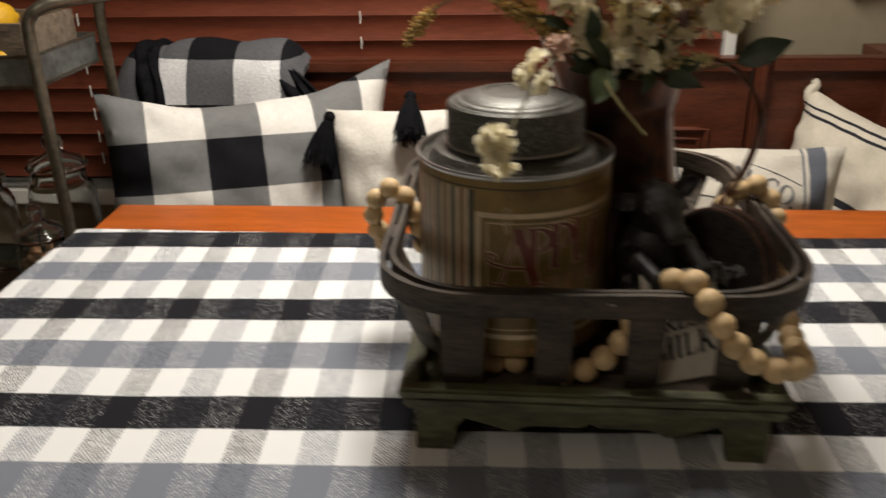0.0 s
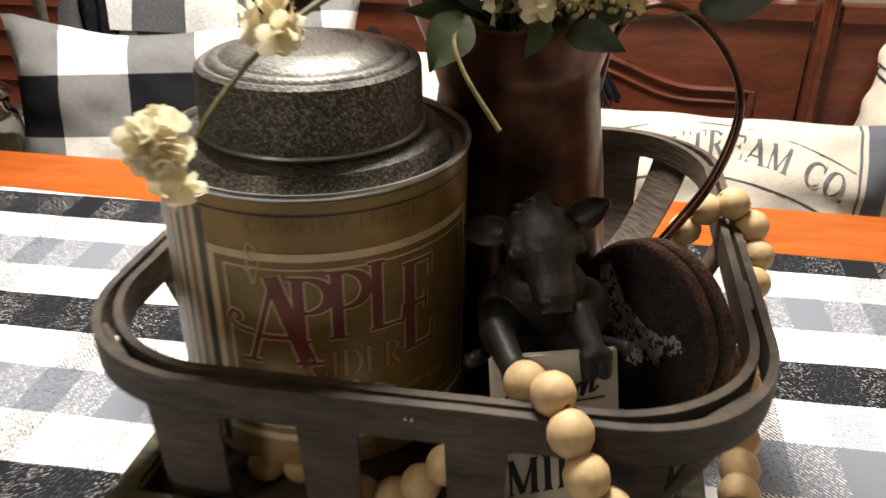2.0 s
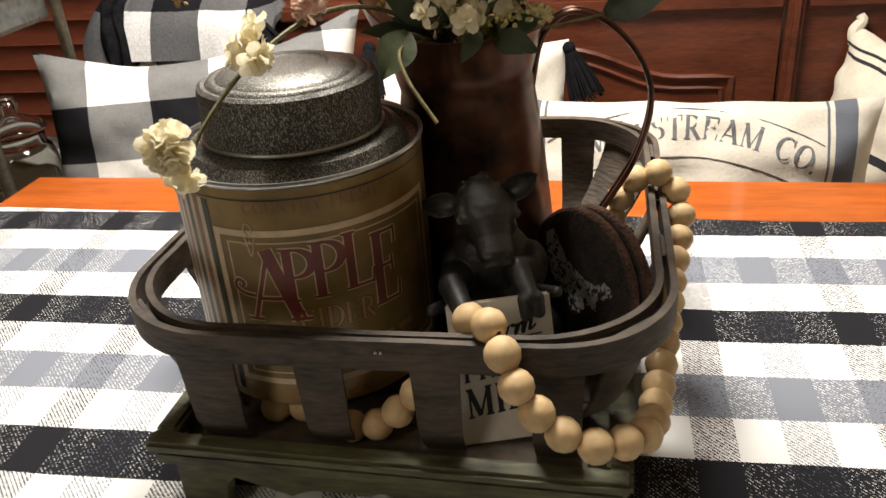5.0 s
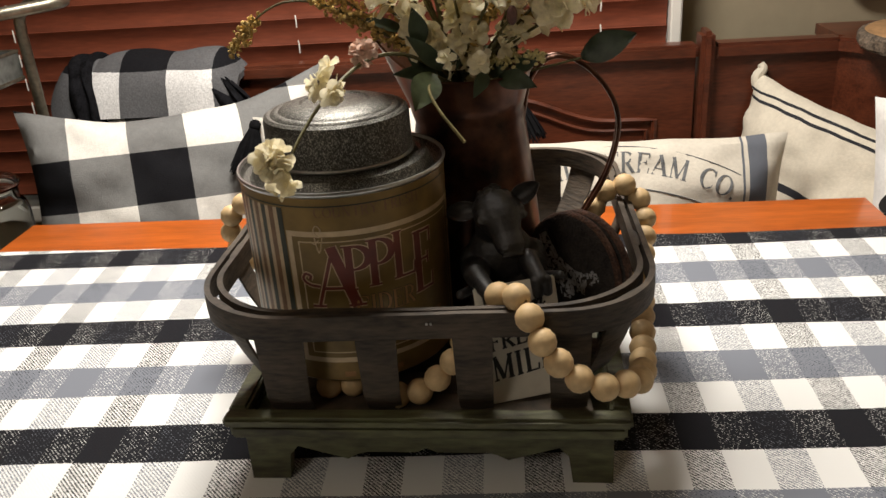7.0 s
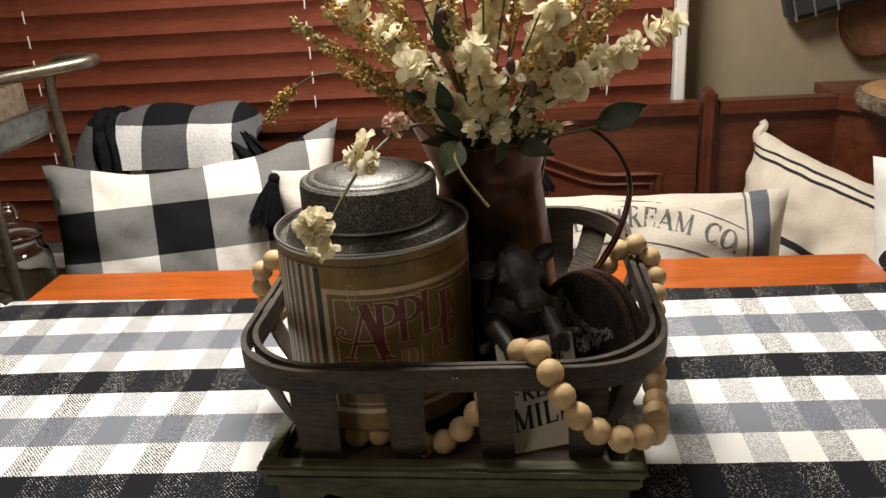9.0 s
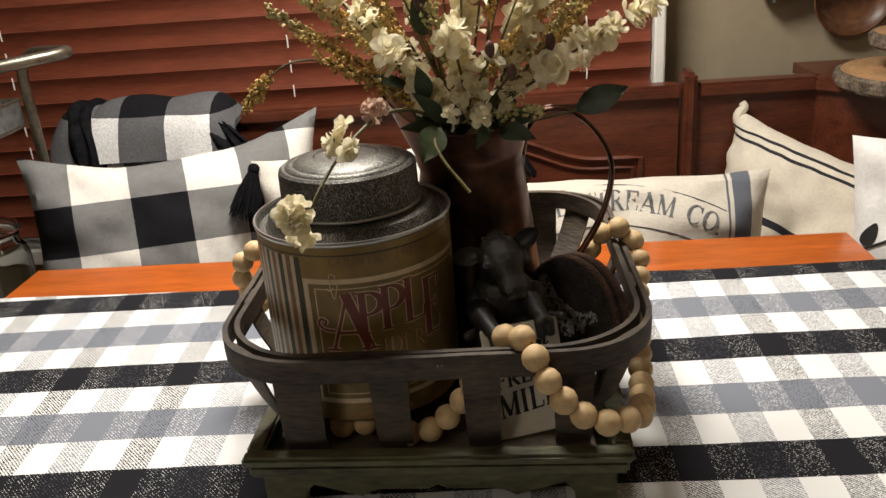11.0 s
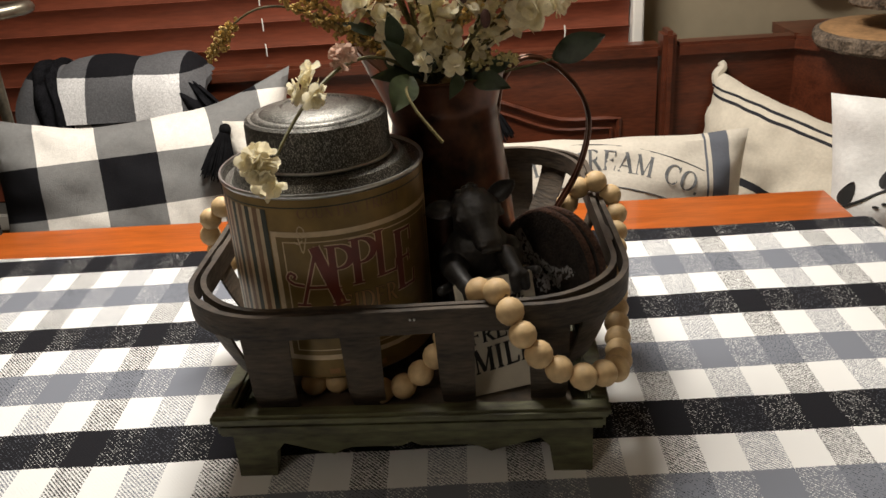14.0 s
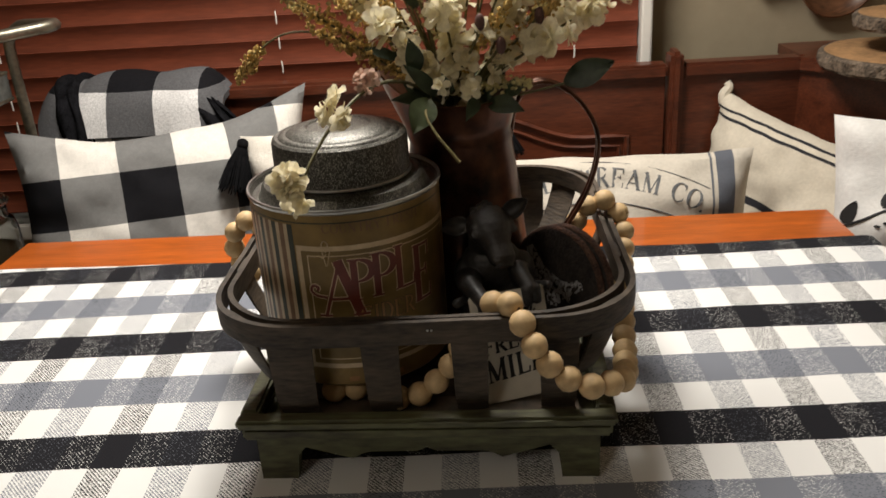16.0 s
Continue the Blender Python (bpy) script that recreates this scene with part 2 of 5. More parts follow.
COASTER_EDGE = mat("brown_coaster_edge", (0.115, 0.052, 0.030), 0.75, vary=0.4, grain=90, bump=0.9)
STENCIL = mat("grey_stencil_paint", (0.50, 0.50, 0.51), 0.7, vary=0.2, grain=40)


# ---- mesh helpers ----
def finish(name, bm, material, parent=None, label="", smooth=True):
    me = bpy.data.meshes.new(name)
    bm.normal_update()
    bm.to_mesh(me)
    bm.free()
    if isinstance(material, (list, tuple)):
        for one in material:
            me.materials.append(one)
    else:
        me.materials.append(material)
    if smooth:
        me.shade_smooth()
        me.set_sharp_from_angle(angle=radians(38))
    ob = new(name, me)
    if parent:
        ob.parent = parent
    if label:
        ob["label"] = label
    return ob


def part(name, bm, material, parent, label="", smooth=True):
    return finish(name, bm, material, parent, label, smooth)


def holder(name, label, category, group="", at=(0, 0, 0), turn=0.0):
    ob = new(name)
    ob.matrix_world = pose(*at, 0, 0, turn)
    return tagged(ob, label, category, group)


def box(bm, x0, x1, y0, y1, z0, z1, bevel=0.0):
    made = bmesh.ops.create_cube(bm, size=1, matrix=Matrix.Translation(((x0 + x1) / 2, (y0 + y1) / 2, (z0 + z1) / 2)) @ Matrix.Diagonal((x1 - x0, y1 - y0, z1 - z0, 1)))
    if bevel:
        verts = set(made["verts"])
        edges = [e for e in bm.edges if e.verts[0] in verts and e.verts[1] in verts]
        bmesh.ops.bevel(bm, geom=edges, offset=bevel, segments=2, affect="EDGES", clamp_overlap=True)
    return bm


def boxed(x0, x1, y0, y1, z0, z1, bevel=0.0):
    return box(bmesh.new(), x0, x1, y0, y1, z0, z1, bevel)


def lathe(profile, steps=48, centre=(0, 0), close=False, bm=None):
    """A turned body from (radius, height) pairs."""
    bm = bm or bmesh.new()
    rings = []
    for r, z in profile:
        if r < 1e-6:
            rings.append([bm.verts.new((centre[0], centre[1], z))])
        else:
            rings.append([bm.verts.new((centre[0] + r * math.cos(2 * math.pi * k / steps), centre[1] + r * math.sin(2 * math.pi * k / steps), z)) for k in range(steps)])
    pairs = list(zip(rings, rings[1:])) + ([(rings[-1], rings[0])] if close else [])
    for a, b in pairs:
        for k in range(steps):
            j = (k + 1) % steps
            if len(a) == 1 and len(b) > 1:
                bm.faces.new((a[0], b[j], b[k]))
            elif len(b) == 1 and len(a) > 1:
                bm.faces.new((a[k], a[j], b[0]))
            elif len(a) > 1:
                bm.faces.new((a[k], a[j], b[j], b[k]))
    return bm


def tube(points, radius, sides=8, bm=None, taper=None, flat=1.0):
    """A round bar along points; taper: radius at the far end."""
    bm = bm or bmesh.new()
    pts = [Vector(p) for p in points]
    rings, side = [], None
    for k, p in enumerate(pts):
        way = (pts[min(k + 1, len(pts) - 1)] - pts[max(k - 1, 0)]).normalized()
        if side is None:
            side = way.orthogonal().normalized()
        side = (side - side.dot(way) * way).normalized()
        up = way.cross(side)
        r = radius if taper is None else radius + (taper - radius) * k / max(1, len(pts) - 1)
        rings.append([bm.verts.new(p + r * (math.cos(a) * side + flat * math.sin(a) * up)) for a in (2 * math.pi * j / sides for j in range(sides))])
    for a, b in zip(rings, rings[1:]):
        for k in range(sides):
            bm.faces.new((a[k], a[(k + 1) % sides], b[(k + 1) % sides], b[k]))
    bm.faces.new(rings[0][::-1]), bm.faces.new(rings[-1])
    return bm


def glide(points, n=8):
    """A smooth line through points (Catmull-Rom)."""
    p = [Vector(v) for v in points]
    p = [2 * p[0] - p[1], *p, 2 * p[-1] - p[-2]]
    out = []
    for k in range(1, len(p) - 2):
        for j in range(n):
            t = j / n
            a, b, c, d = p[k - 1 : k + 3]
            out.append(0.5 * (2 * b + (c - a) * t + (2 * a - 5 * b + 4 * c - d) * t * t + (3 * b - a - 3 * c + d) * t**3))
    return [*out, p[-2]]


def band(line, normals, height, thick, bm=None, closed=False, up=(0, 0, 1)):
    """A flat strip of wood that follows a line; its outer face looks along the normals."""
    bm = bm or bmesh.new()
    up = Vector(up)
    rings = []
    for p, nrm in zip(line, normals):
        p, nrm = Vector(p), Vector(nrm).normalized()
        rings.append([bm.verts.new(p + sx * nrm * thick / 2 + sz * up * height / 2) for sx, sz in ((-1, -1), (1, -1), (1.15, 0), (1, 1), (-1, 1))])
    pairs = list(zip(rings, rings[1:])) + ([(rings[-1], rings[0])] if closed else [])
    for a, b in pairs:
        for k in range(5):
            bm.faces.new((a[k], b[k], b[(k + 1) % 5], a[(k + 1) % 5]))
    if not closed:
        bm.faces.new(rings[0][::-1]), bm.faces.new(rings[-1])
    bmesh.ops.recalc_face_normals(bm, faces=bm.faces)
    return bm


def pen(bm, line, halves, lift):
    """A flat stroke along (x, y) points; halves: half its width at each point."""
    rows = []
    for k, (x, y) in enumerate(line):
        a, b = line[max(k - 1, 0)], line[min(k + 1, len(line) - 1)]
        d = math.hypot(b[0] - a[0], b[1] - a[1]) or 1.0
        nx, ny = -(b[1] - a[1]) / d, (b[0] - a[0]) / d
        rows.append([bm.verts.new((x + s * nx * halves[k], y + s * ny * halves[k], lift)) for s in (-1, 1)])
    for a, b in zip(rows, rows[1:]):
        bm.faces.new((a[0], b[0], b[1], a[1]))


# Roman capitals of height 1: advance, then strokes. v: stem; t: thin stem; h: hairline; d: diagonal of a width; a: arc; s: foot or head serif
STEM = [("v", 0.14, 0, 1), ("s", 0.14, 0, 0.14), ("s", 0.14, 1, 0.14)]
BOWL = [("a", 0.24, 0.72, 0.32, 0.255, 90, -90), ("h", 0.14, 0.25, 0.97), ("h", 0.14, 0.25, 0.465)]
GLYPHS = {
    "A": (0.80, [("d", 0.07, 0, 0.41, 1, 0.055), ("d", 0.37, 1, 0.72, 0, 0.17), ("h", 0.18, 0.58, 0.32), ("s", 0.07, 0, 0.12), ("s", 0.72, 0, 0.15)]),
    "C": (0.74, [("a", 0.40, 0.5, 0.34, 0.475, 48, 312), ("d", 0.64, 0.70, 0.66, 0.97, 0.05), ("d", 0.66, 0.28, 0.64, 0.10, 0.04)]),
    "D": (0.80, STEM + [("a", 0.28, 0.5, 0.42, 0.475, 90, -90), ("h", 0.14, 0.29, 0.975), ("h", 0.14, 0.29, 0.025)]),
    "E": (0.66, STEM + [("h", 0.14, 0.58, 0.972), ("h", 0.14, 0.46, 0.52), ("h", 0.14, 0.60, 0.028), ("d", 0.57, 1, 0.56, 0.76, 0.05), ("d", 0.59, 0, 0.62, 0.25, 0.05), ("d", 0.46, 0.62, 0.46, 0.42, 0.045)]),
    "F": (0.62, STEM + [("h", 0.14, 0.57, 0.972), ("h", 0.14, 0.46, 0.52), ("d", 0.57, 1, 0.56, 0.76, 0.05), ("d", 0.46, 0.62, 0.46, 0.42, 0.045)]),
    "H": (0.84, STEM + [("v", 0.66, 0, 1), ("s", 0.66, 0, 0.14), ("s", 0.66, 1, 0.14), ("h", 0.14, 0.66, 0.52)]),
    "I": (0.34, STEM),
    "K": (0.80, STEM + [("d", 0.22, 0.44, 0.64, 1, 0.06), ("d", 0.33, 0.56, 0.68, 0, 0.16), ("s", 0.64, 1, 0.11), ("s", 0.68, 0, 0.12)]),
    "L": (0.64, STEM + [("h", 0.14, 0.58, 0.028), ("d", 0.57, 0, 0.60, 0.27, 0.05)]),
    "M": (0.98, [("t", 0.14, 0, 1), ("d", 0.14, 1, 0.47, 0.04, 0.16), ("d", 0.47, 0.04, 0.80, 1, 0.06), ("v", 0.80, 0, 1), ("s", 0.14, 0, 0.11), ("s", 0.12, 1, 0.10), ("s", 0.80, 0, 0.14), ("s", 0.82, 1, 0.12)]),
    "N": (0.84, [("t", 0.14, 0, 1), ("d", 0.14, 1, 0.66, 0.02, 0.16), ("t", 0.66, 0, 1), ("s", 0.14, 0, 0.11), ("s", 0.12, 1, 0.10), ("s", 0.66, 1, 0.11)]),
    "O": (0.82, [("a", 0.41, 0.5, 0.34, 0.475, 0, 360)]),
    "P": (0.66, STEM + BOWL),
    "R": (0.76, STEM + BOWL + [("d", 0.33, 0.46, 0.66, 0, 0.16), ("s", 0.66, 0, 0.11)]),
    "S": (0.60, [("a", 0.30, 0.735, 0.19, 0.24, 35, 262), ("a", 0.30, 0.262, 0.22, 0.24, 82, -150), ("d", 0.47, 0.72, 0.49, 0.97, 0.045), ("d", 0.07, 0.28, 0.09, 0.03, 0.045)]),
    "T": (0.72, [("v", 0.36, 0, 1), ("s", 0.36, 0, 0.14), ("h", 0.05, 0.67, 0.972), ("d", 0.05, 1, 0.07, 0.76, 0.05), ("d", 0.67, 1, 0.65, 0.76, 0.05)]),
    "U": (0.80, [("v", 0.14, 0.30, 1), ("a", 0.39, 0.31, 0.25, 0.285, 180, 360), ("t", 0.64, 0.30, 1), ("s", 0.14, 1, 0.14), ("s", 0.64, 1, 0.11)]),
    "Y": (0.78, [("d", 0.08, 1, 0.39, 0.45, 0.16), ("d", 0.69, 1, 0.39, 0.45, 0.06), ("v", 0.39, 0, 0.48), ("s", 0.09, 1, 0.12), ("s", 0.68, 1, 0.11), ("s", 0.39, 0, 0.14)]),
    ".": (0.24, [("d", 0.12, 0, 0.12, 0.14, 0.14)]),
    " ": (0.45, []),
}


def capitals(text, height, width=None, grow=0.0, squeeze=1.0, align=0.5):
    """Roman lettering as flat strokes in x and y; width: of the whole line; grow: widens every stroke."""
    bm = bmesh.new()
    spans = [GLYPHS[ch][0] for ch in text]
    gap = 0.07
    natural = height * squeeze * (sum(spans) + gap * (len(text) - 1))
    fit = (width / natural if width else 1.0) * squeeze
    x0, lift = -align * (width or natural), 0.0
    for ch, span in zip(text, spans):
        for kind, *q in GLYPHS[ch][1]:
            lift += 4e-6
            if kind == "a":
                cx, cy, rx, ry, a0, a1 = q
                angles = [radians(a0 + (a1 - a0) * k / 20) for k in range(21)]
                line = [(cx + rx * math.cos(a), cy + ry * math.sin(a)) for a in angles]
                halves = [0.024 + 0.058 * abs(math.cos(a)) ** 1.4 for a in angles]
            else:
                if kind in "vt":
                    ends, half = (q[0], q[1], q[0], q[2]), 0.078 if kind == "v" else 0.028
                elif kind == "h":
                    ends, half = (q[0], q[2], q[1], q[2]), 0.026
                elif kind == "s":
                    y = q[1] + (0.02 if q[1] < 0.5 else -0.02)
                    ends, half = (q[0] - q[2], y, q[0] + q[2], y), 0.022
                else:
                    ends, half = q[:4], q[4] / 2
                line = [(ends[0] + (ends[2] - ends[0]) * k / 6, ends[1] + (ends[3] - ends[1]) * k / 6) for k in range(7)]
                halves = [half] * 7
            pen(bm, [(x0 + x * height * fit, y * height) for x, y in line], [w * height * min(1.0, 0.4 + 0.6 * fit) + grow for w in halves], lift)
        x0 += (span + gap) * height * fit
    return bm


# ---- room ----
def structure(name, bm, material, label):
    return tagged(finish(name, bm, material, smooth=False), label, "structure", kind="structure")


X0, X1, Y0, Y1 = -2.3, 1.26, -2.6, 1.90
WX0, WX1, WZ0, WZ1 = -1.50, 0.56, 0.52, 2.02
structure("floor", boxed(X0, X1, Y0, Y1, -0.1, 0), FLOOR, "brown wooden floor of the eating nook")
structure("ceiling", boxed(X0, X1, Y0, Y1, 2.45, 2.55), CEILING, "plain white ceiling")
bm = bmesh.new()
box(bm, X0 - 0.12, WX0, Y1, Y1 + 0.12, 0, 2.55), box(bm, WX1, X1 + 0.12, Y1, Y1 + 0.12, 0, 2.55)
box(bm, WX0, WX1, Y1, Y1 + 0.12, 0, WZ0), box(bm, WX0, WX1, Y1, Y1 + 0.12, WZ1, 2.55)
structure("wall_north", bm, WALL, "beige painted wall round the window")
structure("wall_east", boxed(X1, X1 + 0.12, Y0, Y1, 0, 2.55), WALL, "beige painted side wall")
structure("wall_west", boxed(X0 - 0.12, X0, Y0, Y1, 0, 2.55), WALL, "beige painted far side wall")
structure("wall_south", boxed(X0 - 0.12, X1 + 0.12, Y0 - 0.12, Y0, 0, 2.55), WALL, "beige painted wall behind the table")

# window with its frame and closed wooden blind
window = tagged(new("window_1"), "window behind a lowered red-brown wooden blind", "window", kind="structure")
part("window_frame", boxed(WX1 - 0.022, WX1 + 0.0, Y1 - 0.10, Y1 - 0.002, WZ0, WZ1, 0.003), TRIM, window, "white painted side frame")
part("window_frame", boxed(WX0, WX0 + 0.022, Y1 - 0.10, Y1 - 0.002, WZ0, WZ1, 0.003), TRIM, window)
part("window_sill", boxed(WX0, WX1 + 0.02, Y1 - 0.06, Y1 + 0.03, WZ0 - 0.02, WZ0 + 0.02, 0.004), TRIM, window, "white painted sill")
part("pane", boxed(WX0 + 0.03, WX1 - 0.03, Y1 + 0.06, Y1 + 0.066, WZ0, WZ1), mat("dark_night_glass", (0.02, 0.02, 0.025), 0.05), window, smooth=False)

blind = holder("window_blind", "lowered red-brown wooden slat blind, slats closed", "window blind")
BY = 1.828
slat = bmesh.new()
rows_ = []
w = WX1 - WX0 - 0.05
for x in (-w / 2, w / 2):
    line = []
    for k in range(7):
        s = k / 6 - 0.5
        line.append(((x, 0.006 * (1 - 4 * s * s) - 0.004, s * 0.056), (x, 0.006 * (1 - 4 * s * s) - 0.0005, s * 0.056)))
    rows_.append(([slat.verts.new(a) for a, _ in line], [slat.verts.new(b) for _, b in line]))
for side in (0, 1):
    for k in range(6):
        q = (rows_[0][side][k], rows_[1][side][k], rows_[1][side][k + 1], rows_[0][side][k + 1])
        slat.faces.new(q if side == 0 else q[::-1])
for k in (0, 6):
    slat.faces.new((rows_[0][0][k], rows_[0][1][k], rows_[1][1][k], rows_[1][0][k]))
bmesh.ops.recalc_face_normals(slat, faces=slat.faces)
first = part("slat", slat, BLIND, blind)
SLAT0, PITCH = 0.605, 0.0515
first.matrix_basis = pose((WX0 + WX1) / 2, BY, SLAT0, 10, 0, 0)
for k in range(1, 27):
    one = new("slat", first.data)
    one.parent = blind
    one.matrix_basis = pose((WX0 + WX1) / 2, BY + 0.0015 * math.sin(k * 2.3), SLAT0 + PITCH * k, 10 + 1.5 * math.sin(k * 1.7), 0, 0)
for x in (-1.12, -0.829, -0.219, 0.40):
    for k in range(27):
        z = SLAT0 + PITCH * (k + 0.5)
        part("ladder_cord", tube([(x, BY - 0.024, z - 0.014), (x + 0.001, BY - 0.026, z), (x, BY - 0.024, z + 0.012)], 0.0016, 5), TRIM, blind)

# ---- bench ----
bench = holder("corner_bench", "dark cherry wood bench with a panelled back", "bench")
BZ = 0.868
part("seat", boxed(-0.62, 0.83, 1.26, 1.70, 0.42, 0.455, 0.006), BENCH, bench)
part("seat_base", boxed(-0.61, 0.83, 1.30, 1.69, 0.0, 0.42), BENCH, bench)
part("back_panel", boxed(-0.66, 0.575, 1.725, 1.745, 0.455, BZ - 0.004), BENCH, bench)
part("top_rail", boxed(-0.66, 0.578, 1.712, 1.758, BZ - 0.03, BZ, 0.006), BENCH, bench)
part("back_panel", boxed(0.61, 0.843, 1.725, 1.745, 0.455, BZ - 0.004), BENCH, bench)
part("top_rail", boxed(0.608, 0.843, 1.712, 1.758, BZ - 0.03, BZ, 0.006), BENCH, bench)
post = boxed(0.580, 0.606, 1.700, 1.762, 0.0, 0.893, 0.008)
part("post", post, BENCH, bench)
# diagonal corner back and the wing beyond it
corner = Matrix.Translation((0.846, 1.735, 0)) @ Matrix.Rotation(radians(-50), 4, "Z")
for name, bm in (
    ("corner_back_panel", boxed(0.0, 0.52, -0.010, 0.010, 0.455, BZ - 0.004)),
    ("corner_top_rail", boxed(0.0, 0.52, -0.023, 0.023, BZ - 0.03, BZ, 0.006)),
):
    bmesh.ops.transform(bm, matrix=corner, verts=bm.verts)
    part(name, bm, BENCH, bench)
part("side_back_panel", boxed(1.15, 1.17, 0.60, 1.335, 0.455, BZ - 0.004), BENCH, bench)
part("side_top_rail", boxed(1.137, 1.183, 0.60, 1.335, BZ - 0.03, BZ, 0.006), BENCH, bench)
part("side_seat", boxed(0.72, 1.15, 0.60, 1.255, 0.42, 0.455, 0.006), BENCH, bench)
part("side_seat_base", boxed(0.76, 1.15, 0.60, 1.255, 0.0, 0.42), BENCH, bench)
arch = []
for k in range(25):
    x = -0.20 + 0.70 * k / 24
    s = abs((x - 0.15) / 0.35)
    z = 0.722 + 0.055 * 0.5 * (1 + math.cos(math.pi * min(1, max(0, (s - 0.15) / 0.6))))
    arch.append((x, 1.7225, z))
arch = [(-0.20, 1.7225, 0.50), *arch, (0.50, 1.7225, 0.50)]
part("raised_moulding", tube(arch, 0.006, 6), BENCH, bench)
part("raised_moulding", tube([(0.15 + (x - 0.15) * 0.955, y, z - 0.02) for x, y, z in arch], 0.004, 6), BENCH, bench)

# ---- table and cloth ----
table = holder("dining_table", "orange varnished wooden dining table", "table")
TX0, TX1, TY0, TY1, TZ = -0.497, 0.697, 0.02, 1.176, 0.758
part("tabletop", boxed(TX0, TX1, TY0, TY1, TZ - 0.032, TZ, 0.005), TABLE, table)
part("apron", boxed(TX0 + 0.08, TX1 - 0.08, TY0 + 0.08, TY1 - 0.08, TZ - 0.12, TZ - 0.032), TABLE, table)
for x in (TX0 + 0.09, TX1 - 0.15):
    for y in (TY0 + 0.09, TY1 - 0.15):
        part("leg", boxed(x, x + 0.06, y, y + 0.06, 0, TZ - 0.12, 0.004), TABLE, table)

cloth = bmesh.new()
CN, CM = 150, 120
CY0, CY1 = -0.06, 1.056


def cloth_at(u, v, lift):
    """A point of the tablecloth; it lies on the top and hangs over the two ends."""
    s = -0.66 + 1.52 * u
    y = CY0 + (CY1 - CY0) * v + 0.004 * math.sin(9 * s)
    z = TZ + 0.004 + lift + 0.0012 * noise.noise((s * 9, y * 9, 0)) + 0.0012
    x = s
    for edge, sign in ((TX1 + 0.004, 1), (TX0 - 0.004, -1)):
        over = sign * (s - edge)
        if over > 0:
            r = 0.012
            a = min(over / r, math.pi / 2)
            x = edge + sign * (r * math.sin(a) + 0.02 * max(0, over - r * math.pi / 2) + 0.006 * math.sin(y * 22) * min(1, over * 15))
            z -= r * (1 - math.cos(a)) + max(0, over - r * math.pi / 2)
    over = (TY0 - 0.004) - y
    if over > 0:
        r = 0.012
        a = min(over / r, math.pi / 2)
        y = TY0 - 0.004 - r * math.sin(a)
        z -= r * (1 - math.cos(a)) + max(0, over - r * math.pi / 2)
    return x, y, z


tops = [[cloth.verts.new(cloth_at(i / CN, j / CM, 0.0018)) for j in range(CM + 1)] for i in range(CN + 1)]
lows = [[cloth.verts.new(cloth_at(i / CN, j / CM, 0.0)) for j in range(CM + 1)] for i in range(CN + 1)]
for i in range(CN):
    for j in range(CM):
        cloth.faces.new((tops[i][j], tops[i + 1][j], tops[i + 1][j + 1], tops[i][j + 1]))
        cloth.faces.new((lows[i][j], lows[i][j + 1], lows[i + 1][j + 1], lows[i + 1][j]))
for i in range(CN):
    for j in (0, CM):
        cloth.faces.new((tops[i][j], lows[i][j], lows[i + 1][j], tops[i + 1][j]))
for j in range(CM):
    for i in (0, CN):
        cloth.faces.new((tops[i][j], tops[i][j + 1], lows[i][j + 1], lows[i][j]))
bmesh.ops.recalc_face_normals(cloth, faces=cloth.faces)
tagged(finish("tablecloth", cloth, CLOTH), "black, white and grey checked woven cotton tablecloth", "tablecloth")
CZ = TZ + 0.007  # the cloth's upper face

# ---- wooden riser ----
riser = holder("wooden_riser", "worn grey-green wooden riser with a scalloped apron", "riser", at=(0.152, 0.75, 0), turn=-1.5)
RW, RD0, RD1, RZ = 0.149, -0.168, 0.165, 0.826
RB = 0.8135  # upper face of the sunk board
part("top_board", boxed(-RW + 0.006, RW - 0.006, RD0 + 0.006, RD1 - 0.006, RB - 0.008, RB, 0.002), RISER, riser)
lip = bmesh.new()
for grow, low, high in ((0.0035, RZ - 0.006, RZ + 0.003), (0.0, RZ - 0.018, RZ - 0.0062)):
    ox, oy0, oy1 = RW + grow, RD0 - grow, RD1 + grow
    for x0, x1, y0, y1 in ((-ox, ox, oy0, RD0 + 0.012), (-ox, ox, RD1 - 0.012, oy1), (-ox, -RW + 0.012, RD0 + 0.012, RD1 - 0.012), (RW - 0.012, ox, RD0 + 0.012, RD1 - 0.012)):
        box(lip, x0, x1, y0, y1, low, high, 0.0025)
part("moulding", lip, RISER, riser)


